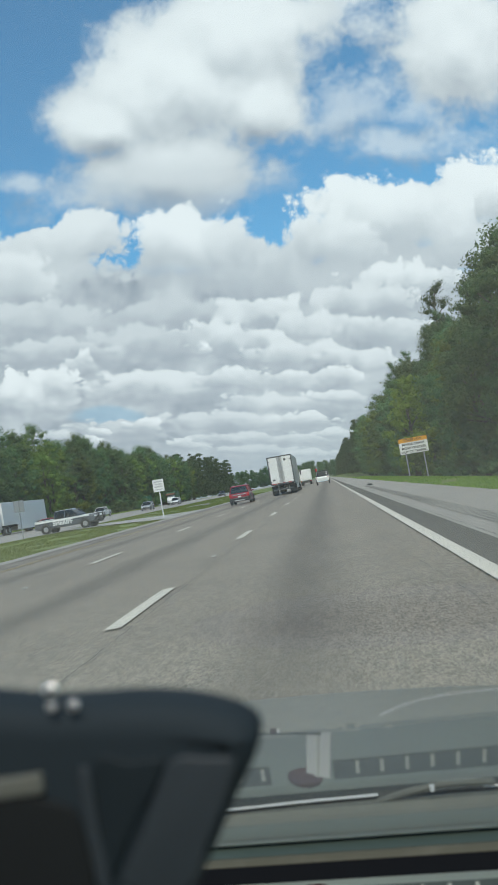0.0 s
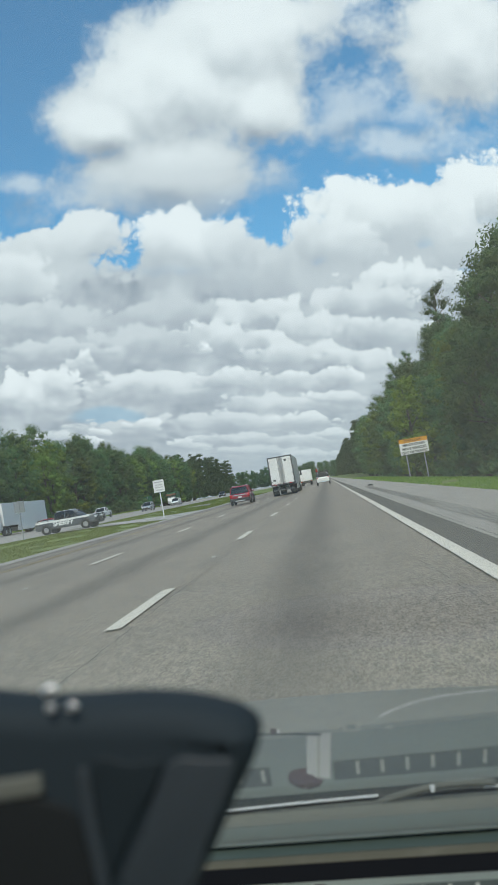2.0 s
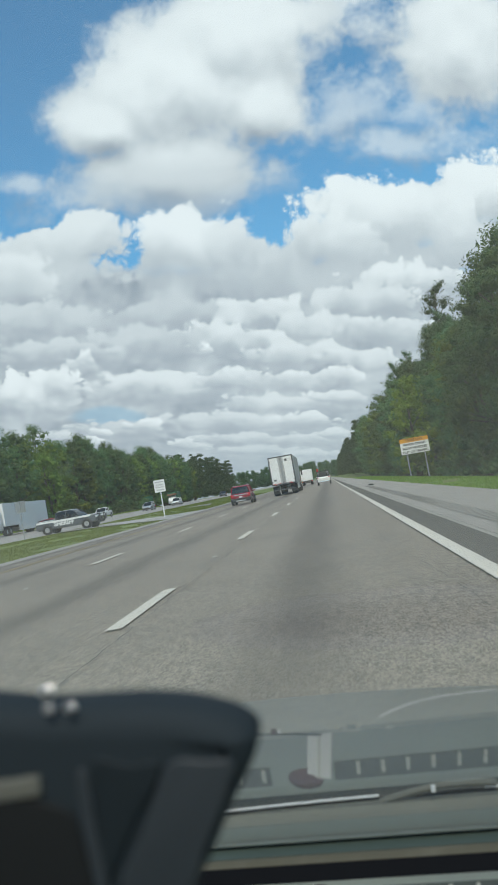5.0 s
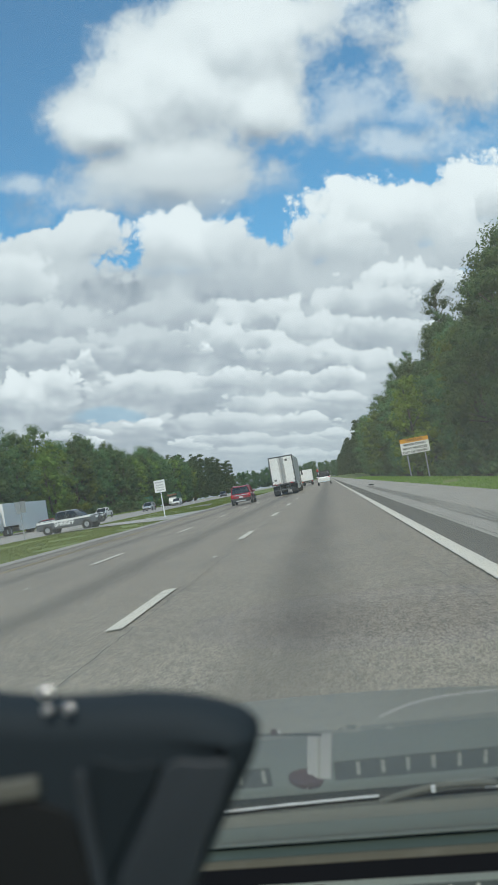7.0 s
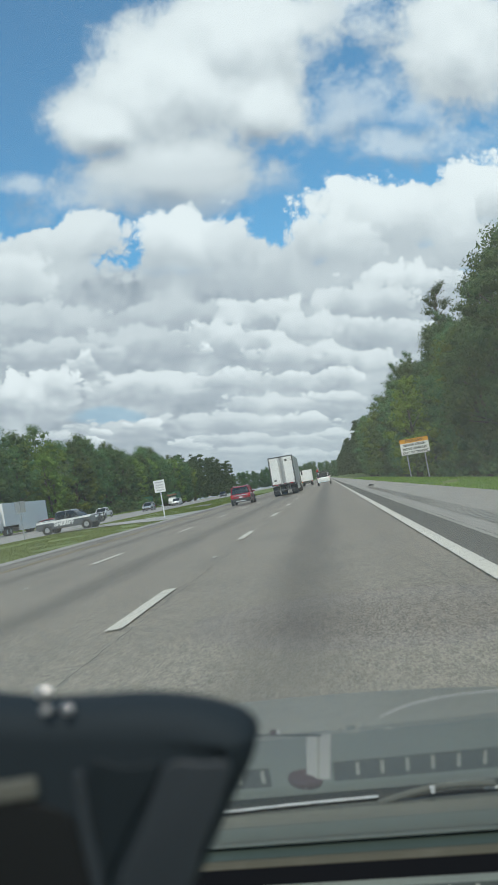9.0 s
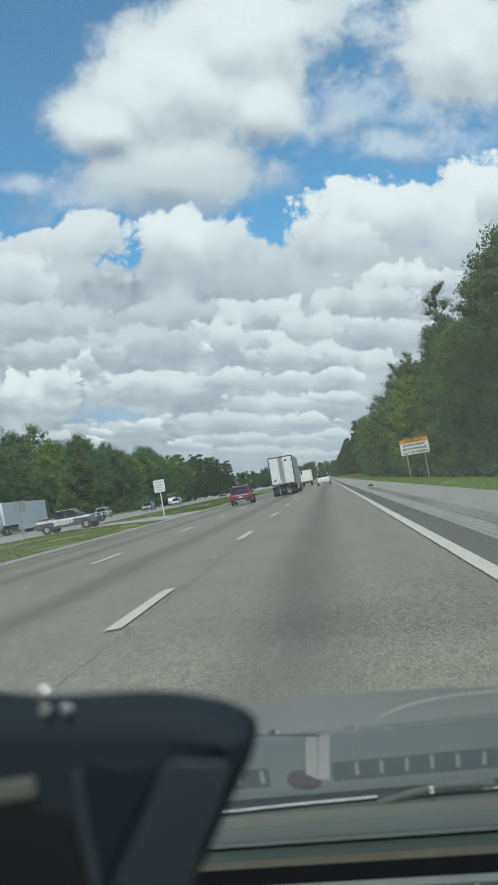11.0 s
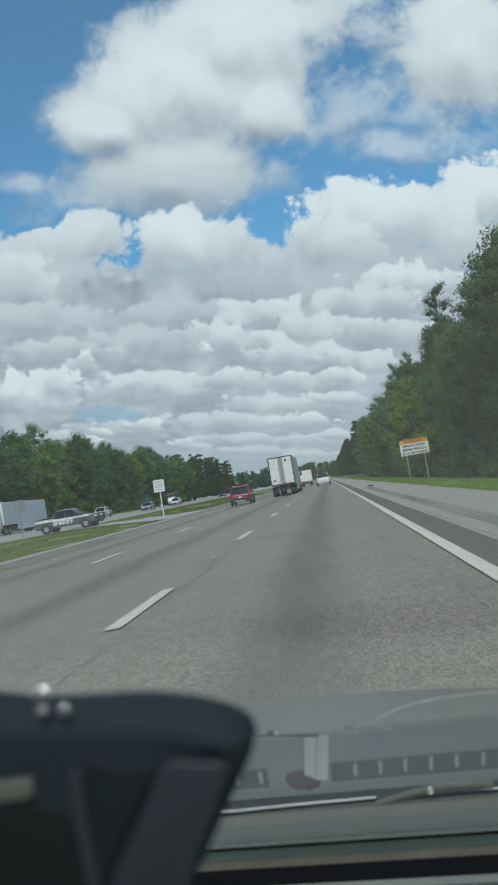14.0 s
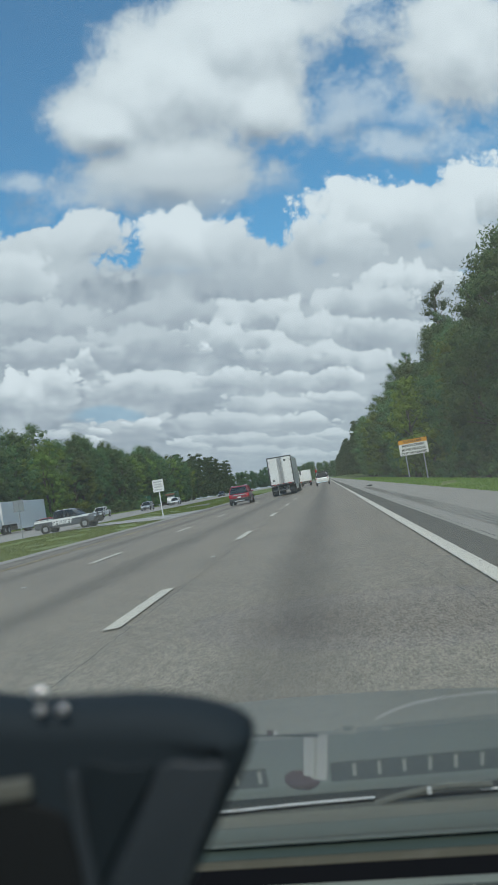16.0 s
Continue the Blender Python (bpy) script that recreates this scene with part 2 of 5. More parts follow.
def asphalt(name, light, dark, stripes=True, grain=0.35, rough=0.52):
    """Worn asphalt: coarse chippings, tar between them, oil down the middle of each lane."""
    m = bpy.data.materials.new(name)
    m.use_nodes = True
    t = m.node_tree
    n_, put_, calc_, step_, mix_, noise_ = graph(t)
    shader = t.nodes["Principled BSDF"]
    place = n_("ShaderNodeTexCoord").outputs["Object"]
    xyz = n_("ShaderNodeSeparateXYZ")
    put_(xyz.inputs[0], place)
    long = n_("ShaderNodeMapping")
    long.inputs["Scale"].default_value = (1.0, 0.12, 1.0)
    put_(long.inputs[0], place)
    drawn = n_("ShaderNodeMapping")
    drawn.inputs["Scale"].default_value = (1.0, 0.27, 1.0)
    put_(drawn.inputs[0], place)
    tone = calc_("ADD", calc_("MULTIPLY", noise_(drawn.outputs[0], 52.0, 4.0, 0.85), 0.9), calc_("MULTIPLY", noise_(drawn.outputs[0], 15.0, 3.0, 0.6), 0.25))
    value = mix_(step_(tone, 0.46, 0.69), (*dark, 1.0), (*light, 1.0))
    value = mix_(grain, (*[0.75 * a + 0.25 * b for a, b in zip(light, dark)], 1.0), value)
    value = mix_(step_(noise_(place, 0.35, 5.0), 0.45, 0.7, 0.0, 0.25), value, (*dark, 1.0))
    value = mix_(step_(noise_(long.outputs[0], 1.8, 4.0), 0.5, 0.75, 0.0, 0.28), value, (*dark, 1.0))
    if stripes:
        lane = calc_("ABSOLUTE", calc_("SUBTRACT", calc_("FRACT", calc_("DIVIDE", calc_("ADD", xyz.outputs[0], 100 * 3.75 + 2.37), 3.75)), 0.5))
        wander = calc_("MULTIPLY", calc_("SUBTRACT", noise_(long.outputs[0], 0.5, 3.0), 0.5), 0.12)
        oil = step_(calc_("ADD", lane, wander), 0.20, 0.0, 0.0, 0.74)
        oil = calc_("MULTIPLY", oil, step_(noise_(long.outputs[0], 3.0, 4.0), 0.25, 0.6, 0.6, 1.0))
        value = mix_(oil, value, (0.85 * dark[0], 0.75 * dark[1], 0.62 * dark[2], 1.0))
    put_(shader.inputs["Base Color"], value)
    put_(shader.inputs["Roughness"], step_(tone, 0.4, 0.7, rough + 0.18, rough))
    b = n_("ShaderNodeBump", Strength=0.8, Distance=0.012)
    put_(b.inputs["Height"], tone)
    t.links.new(b.outputs[0], shader.inputs["Normal"])
    return m


ASPHALT = asphalt("asphalt", (0.365, 0.297, 0.220), (0.078, 0.062, 0.046), True, 0.88)
SHOULDER = asphalt("shoulder_asphalt", (0.42, 0.375, 0.32), (0.18, 0.16, 0.14), False, 0.55)
FRESH_TAR = asphalt("tar_strip", (0.135, 0.118, 0.095), (0.05, 0.044, 0.036), False, 0.7, 0.72)
FAR_ASPHALT = asphalt("far_asphalt", (0.40, 0.37, 0.335), (0.2, 0.185, 0.17), False, 0.5, 0.68)
GRASS = material("grass", (0.135, 0.185, 0.028), 0.9, spots=[(0.5, 0.4, 0.65, (0.17, 0.185, 0.042), 0.7), (3.0, 0.45, 0.7, (0.09, 0.145, 0.02), 0.6), (0.15, 0.5, 0.7, (0.16, 0.15, 0.07), 0.4)], bump=0.6, bump_scale=8.0)
WHITE_LINE = material("white_line_paint", (0.70, 0.645, 0.55), 0.75, spots=[(6.0, 0.5, 0.72, (0.42, 0.40, 0.36), 0.6), (45.0, 0.5, 0.62, (0.30, 0.28, 0.25), 0.75)], bump=0.5, bump_scale=50.0, spec=0.25)
YELLOW_LINE = material("yellow_line_paint", (0.40, 0.29, 0.12), 0.7, spots=[(5.0, 0.45, 0.7, (0.25, 0.2, 0.12), 0.8)])


# ---- building helpers ----
def mesh_of(bm, name, mat, smooth=False):
    me = bpy.data.meshes.new(name)
    bm.to_mesh(me)
    bm.free()
    me.materials.append(mat)
    if smooth:
        me.shade_smooth()
    return me


def part(name, bm, mat, parent=None, label="", smooth=False, m=None):
    ob = new(name, mesh_of(bm, name, mat, smooth))
    if m is not None:
        ob.matrix_basis = m
    if parent:
        ob.parent = parent
    if label:
        ob["label"] = label
    return ob


def thing(name, label, category, group="", m=None, kind=""):
    ob = new(name)
    ob.empty_display_size = 0.2
    if m is not None:
        ob.matrix_basis = m
    return tagged(ob, label, category, group, kind)


def box(x0, x1, y0, y1, z0, z1, bevel=0.0, bm=None, segments=2):
    """A box, its edges rounded."""
    made = bmesh.new()
    bmesh.ops.create_cube(made, size=1.0, matrix=Matrix.Translation(((x0 + x1) / 2, (y0 + y1) / 2, (z0 + z1) / 2)) @ Matrix.Diagonal((x1 - x0, y1 - y0, z1 - z0, 1)))
    if bevel:
        bmesh.ops.bevel(made, geom=list(made.edges), offset=bevel, segments=segments, profile=0.5, affect="EDGES")
    return merged(bm, made)


def merged(bm, made):
    if bm is None:
        return made
    me = bpy.data.meshes.new("joining")
    made.to_mesh(me)
    made.free()
    bm.from_mesh(me)
    bpy.data.meshes.remove(me)
    return bm


def tube(a, b, r0, r1=None, sides=10, bm=None, bevel=0.0):
    """A round bar from a to b."""
    a, b = Vector(a), Vector(b)
    made = bmesh.new()
    turn = (b - a).to_track_quat("Z", "Y").to_matrix().to_4x4()
    bmesh.ops.create_cone(made, cap_ends=True, segments=sides, radius1=r0, radius2=r0 if r1 is None else r1, depth=(b - a).length, matrix=Matrix.Translation((a + b) / 2) @ turn)
    if bevel:
        rims = [e for e in made.edges if len(e.link_faces) == 2 and max(len(f.verts) for f in e.link_faces) > 4]
        bmesh.ops.bevel(made, geom=rims, offset=bevel, segments=2, profile=0.5, affect="EDGES")
    return merged(bm, made)


def loft(rings, closed=True, caps=True):
    """A skin over rings of equally many points."""
    bm = bmesh.new()
    rows = [[bm.verts.new(p) for p in ring] for ring in rings]
    n = len(rows[0])
    for r0, r1 in zip(rows, rows[1:]):
        for i in range(n if closed else n - 1):
            bm.faces.new((r0[i], r0[(i + 1) % n], r1[(i + 1) % n], r1[i]))
    if caps and closed:
        bm.faces.new(list(reversed(rows[0])))
        bm.faces.new(rows[-1])
    bmesh.ops.recalc_face_normals(bm, faces=bm.faces)
    return bm


# ---- ground and carriageways ----
LINE_R = 1.38                     # the right edge line; lanes are 3.75 m wide
LANE = 3.75
LINE_1, LINE_2, LINE_L = LINE_R - LANE, LINE_R - 2 * LANE, LINE_R - 3 * LANE - 0.1
ROAD_L, ROAD_R = LINE_L - 2.1, LINE_R + 3.1


def level(x, y=0.0):
    """Height of the land across the way: the road is flat, the far carriageway leans and lies higher."""
    near = 1.0 + 0.7 * min(1.0, max(0.0, (y - 100.0) / 100.0))
    stops = [(-3000, 0.0), (-75, 0.8), (-52, 1.0), (-46, 0.93), (-28, 0.28 * near), (-23, 0.36 * near), (-19, 0.22 * near), (-15, 0.04), (ROAD_L, -0.02), (ROAD_R, -0.02), (6.4, -0.03), (9.5, -0.6), (12.0, -0.7), (60, -0.6), (3000, 0.0)]
    for (xa, za), (xb, zb) in zip(stops, stops[1:]):
        if x <= xb:
            return za + (zb - za) * (x - xa) / (xb - xa)
    return 0.0


def sheet(name, xs, ys, lift, mat, label, category, rough=0.0):
    """A strip of land or paving laid over the level."""
    bm = bmesh.new()
    rows = [[bm.verts.new((x, y, level(x, y) + lift + (rough * (noise.noise((x * 0.25, y * 0.25, 3.0)) + 0.5 * noise.noise((x * 0.9, y * 0.9, 7.0))) if rough else 0.0))) for x in xs] for y in ys]
    for r0, r1 in zip(rows, rows[1:]):
        for i in range(len(xs) - 1):
            bm.faces.new((r0[i], r0[i + 1], r1[i + 1], r1[i]))
    ob = part(name, bm, mat, None, smooth=True)
    return tagged(ob, label, category, kind="structure")


def steps(a, b, d):
    n = max(1, round((b - a) / d))
    return [a + (b - a) * i / n for i in range(n + 1)]


ys = [-400, -200] + steps(-60, 200, 4.0) + steps(220, 700, 30) + [900, 1400, 2000, 4000]
xs = [-3000, -600, -150, -75, -60, -52, -48] + steps(-46, -28, 4.5) + [-25.5] + steps(-23, -12.5, 1.5) + [ROAD_L, -6, -3, 0, 3, ROAD_R] + steps(4.8, 12, 0.6) + [15, 25, 60, 200, 800, 3000]
sheet("ground", xs, ys, -0.05, GRASS, "uneven grassy ground reaching to the woods", "ground")
long_ys = [-60, -20] + steps(0, 160, 4) + [200, 400, 800, 1400]
sheet("road", [ROAD_L, LINE_L, LINE_2, LINE_1, LINE_R], long_ys, 0.02, ASPHALT, "worn grey asphalt motorway lanes with oil-darkened middles", "road")
sheet("tar_strip", [LINE_R, LINE_R + 0.62], long_ys, 0.02, FRESH_TAR, "dark tar strip beside the right edge line", "road")
sheet("road_shoulder", [LINE_R + 0.62, ROAD_R], long_ys, 0.02, SHOULDER, "pale grey paved shoulder along the motorway", "road shoulder")
sheet("far_road", steps(-46, -28, 4.5), long_ys, 0.02, FAR_ASPHALT, "pale oncoming carriageway beyond the grass median", "road")
sheet("median_shoulder", [ROAD_L - 0.9, ROAD_L], long_ys, 0.025, SHOULDER, "pale strip between the asphalt and the median grass", "road shoulder")


# ---- lane marks ----
def flat_mark(name, x, width, y0, y1, mat, label, z=0.0245):
    bm = bmesh.new()
    cuts = [y0, 3.0] + steps(3.2, 40.0, 0.09) + [y1]
    rows = []
    for y in cuts:
        a, b = (random.uniform(-0.004, 0.003) for _ in range(2))
        rows.append([bm.verts.new(p) for p in ((x - width / 2 + a - 0.003, y, 0.019), (x - width / 2 + a, y, z), (x + width / 2 + b, y, z), (x + width / 2 + b + 0.003, y, 0.019))])
    for r0, r1 in zip(rows, rows[1:]):
        for i in range(3):
            bm.faces.new((r0[i], r0[i + 1], r1[i + 1], r1[i]))
    ob = part(name, bm, mat)
    return tagged(ob, label, "road marking", kind="structure")


PHASE, PERIOD, DASH = 8.25, 12.19, 3.05
flat_mark("edge_line", LINE_R, 0.17, -40, 1000, WHITE_LINE, "solid white edge line painted on the asphalt")
flat_mark("median_edge_line", LINE_L, 0.12, -40, 1000, YELLOW_LINE, "faded yellow edge line beside the median")
dash_bm = bmesh.new()
rows = []
for y in steps(0, DASH, 0.08):
    a, b = (random.uniform(-0.004, 0.003) for _ in range(2))
    rows.append([dash_bm.verts.new(p) for p in ((-0.088 + a, y, 0.019), (-0.085 + a, y, 0.0225), (0.085 + b, y, 0.0225), (0.088 + b, y, 0.019))])
for r0, r1 in zip(rows, rows[1:]):
    for i in range(3):
        dash_bm.faces.new((r0[i], r0[i + 1], r1[i + 1], r1[i]))
dash_mesh = mesh_of(dash_bm, "lane_dash", WHITE_LINE)
stud_body = material("pavement_stud", (0.46, 0.44, 0.40), 0.5, spots=[(30.0, 0.45, 0.6, (0.2, 0.19, 0.17), 0.8)])
stud_bm = bmesh.new()
for p, q in zip(((-0.05, -0.05), (0.05, -0.05), (0.05, 0.05), (-0.05, 0.05)), ((-0.04, -0.02), (0.04, -0.02), (0.04, 0.02), (-0.04, 0.02))):
    stud_bm.verts.new((*p, 0.018))
    stud_bm.verts.new((*q, 0.038))
stud_bm.verts.ensure_lookup_table()
for i in range(4):
    a, b, c, d = stud_bm.verts[2 * i], stud_bm.verts[(2 * i + 2) % 8], stud_bm.verts[(2 * i + 3) % 8], stud_bm.verts[2 * i + 1]
    stud_bm.faces.new((a, b, c, d))
stud_bm.faces.new([stud_bm.verts[i] for i in (1, 3, 5, 7)])
stud_mesh = mesh_of(stud_bm, "road_stud", stud_body)
for x in (LINE_1, LINE_2):
    for k in range(-2, 40):
        ob = new("lane_dash", dash_mesh)
        ob.location = (x, PHASE + k * PERIOD, 0)
        tagged(ob, "white painted lane dash on grey asphalt", "road marking", "lane dashes", "structure")
        if k < 16:
            ob = new("road_stud", stud_mesh)
            ob.location = (x, PHASE + k * PERIOD + DASH + 4.57, 0)
            tagged(ob, "small white reflective stud between lane dashes", "road stud", "road studs")
# far carriageway
for x in (-33.2, -37.5):
    for k in range(4, 30):
        ob = new("lane_dash", dash_mesh)
        ob.matrix_basis = pose(x, 5.0 + k * PERIOD, level(x, 6.5 + k * PERIOD) + 0.012, 0, 2.3, 0)
        tagged(ob, "white painted lane dash on the oncoming carriageway", "road marking", "oncoming lane dashes", "structure")

# long seam along the first lane line and cracks in the asphalt
TAR = material("crack_tar", (0.045, 0.043, 0.04), 0.8)


def crack(name, points, width, label):
    bm = bmesh.new()
    rows = []
    for (x, y), (x2, y2) in zip(points, points[1:]):
        n = max(2, int(math.hypot(x2 - x, y2 - y) / 0.18))
        for i in range(n):
            f = i / n
            w = width * random.uniform(0.25, 1.0)
            px, py = x + (x2 - x) * f + random.uniform(-0.015, 0.015), y + (y2 - y) * f
            rows.append((bm.verts.new((px - w / 2, py, 0.0225)), bm.verts.new((px + w / 2, py, 0.0225))))
    for i, (r0, r1) in enumerate(zip(rows, rows[1:])):
        if random.random() < 0.82:
            bm.faces.new((r0[0], r0[1], r1[1], r1[0]))
    ob = part(name, bm, TAR)
    return tagged(ob, label, "crack", kind="structure")


crack("seam_crack", [(LINE_1 + 0.22, 3.0), (LINE_1 + 0.25, 30), (LINE_1 + 0.2, 60)], 0.018, "thin dark seam crack along the lane dashes")
crack("asphalt_crack", [(1.05, 4.6), (0.95, 8.0), (0.72, 13.0), (0.7, 17)], 0.010, "thin broken crack in the asphalt")
crack("median_joint", [(LINE_L - 0.5, 5), (LINE_L - 0.5, 40), (LINE_L - 0.5, 120)], 0.16, "dark open joint beside the yellow edge line")
crack("shoulder_joint", [(LINE_R + 0.66, 5), (LINE_R + 0.7, 40), (LINE_R + 0.66, 90)], 0.016, "ragged dark joint along the shoulder")


# ---- woods ----
def leaf_material(name, dark, light):
    m = bpy.data.materials.new(name)
    m.use_nodes = True
    t = m.node_tree
    n_, put_, calc_, step_, mix_, noise_ = graph(t)
    shader = t.nodes["Principled BSDF"]
    geometry = n_("ShaderNodeNewGeometry")
    info = n_("ShaderNodeObjectInfo")
    value = mix_(geometry.outputs["Random Per Island"], (*dark, 1.0), (*light, 1.0))
    hue = n_("ShaderNodeHueSaturation")
    put_(hue.inputs["Hue"], step_(info.outputs["Random"], 0.0, 1.0, 0.475, 0.525))
    put_(hue.inputs["Value"], step_(info.outputs["Random"], 0.0, 1.0, 0.75, 1.3))
    put_(hue.inputs["Color"], value)
    put_(shader.inputs["Base Color"], hue.outputs[0])
    shader.inputs["Roughness"].default_value = 0.65
    shader.inputs["Specular IOR Level"].default_value = 0.25
    glow = n_("ShaderNodeBsdfTranslucent")
    put_(glow.inputs["Color"], hue.outputs[0])
    both = n_("ShaderNodeMixShader")
    both.inputs[0].default_value = 0.45
    t.links.new(shader.outputs[0], both.inputs[1])
    t.links.new(glow.outputs[0], both.inputs[2])
    t.links.new(both.outputs[0], t.nodes["Material Output"].inputs[0])
    return m


BARK = material("bark", (0.12, 0.095, 0.07), 0.9, spots=[(4.0, 0.4, 0.7, (0.06, 0.05, 0.04), 0.8)], bump=0.6, bump_scale=14.0)
LEAF = leaf_material("broad_leaves", (0.078, 0.138, 0.055), (0.160, 0.235, 0.085))
PINE = leaf_material("pine_needles", (0.060, 0.108, 0.048), (0.115, 0.175, 0.068))
LIGHT_LEAF = leaf_material("light_leaves", (0.135, 0.205, 0.040), (0.24, 0.315, 0.070))
BRIGHT = leaf_material("bright_leaves", (0.15, 0.22, 0.03), (0.26, 0.34, 0.06))
rng = np.random.default_rng(7)


def leaf_cloud(centres, radii, count, size, shape=0.55):
    """Vertices and faces of many small bent leaf sprays on the skins of clumps."""
    share = radii ** 2 / (radii ** 2).sum()
    which = rng.choice(len(centres), count, p=share)
    way = rng.normal(size=(count, 3))
    way[:, 2] = np.where(way[:, 2] < -0.3, -way[:, 2], way[:, 2])
    way /= np.linalg.norm(way, axis=1)[:, None]
    at = centres[which] + way * (radii[which] * rng.uniform(0.45, 1.08, count))[:, None] * np.array([1, 1, 0.8])
    side = np.cross(way, rng.normal(size=(count, 3)))
    side /= np.linalg.norm(side, axis=1)[:, None] + 1e-9
    tip = np.cross(side, way) * 0.85 + way * rng.uniform(-0.1, 0.7, count)[:, None]
    s = size * rng.uniform(0.6, 1.4, count)[:, None]
    base, end = at - tip * s * 0.5, at + tip * s * 0.6
    left, right = at - side * s * shape * 0.5 + way * s * 0.1, at + side * s * shape * 0.5 + way * s * 0.1
    verts = np.stack([base, right, end, left], axis=1).reshape(-1, 3)
    faces = np.arange(count * 4).reshape(-1, 4)
    return verts, faces


def core(centres, radii, shrink=0.42):
    """Rough dark inner clumps that close the crown."""
    verts, faces, n = [], [], 0
    ball = bmesh.new()
    bmesh.ops.create_icosphere(ball, subdivisions=1, radius=1.0)
    bv = np.array([v.co[:] for v in ball.verts])
    bf = [[v.index for v in f.verts] for f in ball.faces]
    ball.free()
    for c, r in zip(centres, radii):
        v = bv * r * shrink * rng.uniform(0.75, 1.1, (len(bv), 1)) * np.array([1, 1, 0.8]) + c
        verts.append(v)
        faces += [[i + n for i in f] for f in bf]
        n += len(bv)
    return np.concatenate(verts), faces


def crown_mesh(name, centres, radii, count, size, mat, with_core=True, shape=0.55):
    v, f = leaf_cloud(centres, radii, count, size, shape)
    f = f.tolist()
    if with_core:
        cv, cf = core(centres, radii)
        f += [[i + len(v) for i in q] for q in cf]
        v = np.concatenate([v, cv])
    me = bpy.data.meshes.new(name)
    me.from_pydata(v.tolist(), [], f)
    me.materials.append(mat)
    return me


def trunk_mesh(height, r, limbs, lean=0.0):
    bm = bmesh.new()
    rings = []
    for i in range(7):
        f = i / 6
        c = Vector((lean * f * f * height * 0.1 + 0.1 * math.sin(f * 5), 0.08 * math.sin(f * 4 + 1), f * height))
        rr = r * (1.25 - 1.05 * f) * (1.3 if i == 0 else 1.0)
        rings.append([c + Vector((rr * math.cos(a), rr * math.sin(a), 0)) for a in (math.tau * k / 8 for k in range(8))])
    merged(bm, loft(rings))
    for a, b, rr in limbs:
        tube(a, b, rr, rr * 0.35, 5, bm)
    me = mesh_of(bm, "trunk", BARK, True)
    return me


def broad_tree(height, spread, count, mat, leaf=0.31):
    """A broad-leaved tree with a crown down to its foot, as at a wood's edge."""
    n = 40
    cs, rs = [], []
    for i in range(n):
        f = (i + 0.5) / n
        ring = spread * (0.62 + 0.38 * math.sin(math.pi * min(1, f * 0.9 + 0.12))) * math.sqrt(max(0.05, 1.0 - max(0.0, f - 0.62) ** 2 / 0.16))
        a = i * 2.4 + rng.uniform(-0.5, 0.5)
        d = ring * rng.uniform(0.35, 0.95)
        cs.append((d * math.cos(a), d * math.sin(a), height * (0.05 + 0.88 * f)))
        rs.append(spread * rng.uniform(0.24, 0.42))
    cs, rs = np.array(cs), np.array(rs)
    limbs = [((0, 0, c[2] * 0.75), tuple(c), 0.07) for c in cs[6::4]]
    return trunk_mesh(height * 0.8, 0.2, limbs), crown_mesh("crown", cs, rs, count, leaf, mat)


def pine_tree(height, count, mat):
    """A tall pine: bare stem below, loose uneven sprays on bent limbs above."""
    cs, rs, limbs = [], [], []
    for i in range(17):
        f = i / 16
        a = i * 2.4 + rng.uniform(-0.6, 0.6)
        d = (3.1 - 2.3 * f) * rng.uniform(0.55, 1.0)
        z = height * (0.42 + 0.55 * f)
        limbs.append(((0, 0, z - 0.9), (d * math.cos(a), d * math.sin(a), z), 0.06))
        for k in (0.45, 0.75, 1.0):
            cs.append((d * k * math.cos(a) + rng.uniform(-0.3, 0.3), d * k * math.sin(a) + rng.uniform(-0.3, 0.3), z - 0.5 * (1 - k) + rng.uniform(-0.3, 0.4)))
            rs.append(rng.uniform(0.5, 0.95) * (1.1 - 0.3 * f))
    cs, rs = np.array(cs), np.array(rs)
    return trunk_mesh(height * 0.97, 0.2, limbs), crown_mesh("crown", cs, rs, count, 0.22, mat, True, 0.35)


def bush(spread, height, count, mat):
    cs = np.array([(rng.uniform(-1, 1) * spread * 0.7, rng.uniform(-1, 1) * spread * 0.7, rng.uniform(0.15, 0.7) * height) for _ in range(9)])
    rs = rng.uniform(0.3, 0.5, 9) * min(spread, height)
    limbs = [((0, 0, 0), tuple(c), 0.03) for c in cs[::2]]
    return trunk_mesh(height * 0.4, 0.06, limbs), crown_mesh("crown", cs, rs, count, 0.3, mat)


BROAD = [broad_tree(h, s, 2700, LEAF) for h, s in ((14.5, 3.6), (13.4, 3.9), (15.2, 3.5), (13.0, 3.6))]
NEAR_TREES = [broad_tree(h, s, 8500, LEAF, 0.22) for h, s in ((14.5, 3.6), (13.6, 3.8), (15.0, 3.4))]
LIGHT = [broad_tree(h, s, 2600, LIGHT_LEAF) for h, s in ((13.5, 3.6), (12.4, 3.9))]
PINES = [pine_tree(h, 4200, PINE) for h in (17.5, 16.0, 18.5)]
BRIGHT_TREE = broad_tree(9.5, 2.6, 2200, BRIGHT)
BUSHES = [bush(1.8, 2.4, 700, LEAF), bush(2.2, 3.2, 800, LEAF)]
BRIGHT_BUSH = bush(2.6, 3.2, 1000, BRIGHT)


def plant(name, meshes, x, y, scale, turn, label, category, group):
    t = thing(name, label, category, group, Matrix.LocRotScale((x, y, level(x, y) - 0.1), Euler((0, 0, turn)), (scale, scale, scale * rng.uniform(0.92, 1.08))))
    for kind, me in zip(("trunk", "crown"), meshes):
        ob = new(kind, me)
        ob.parent = t
    return t


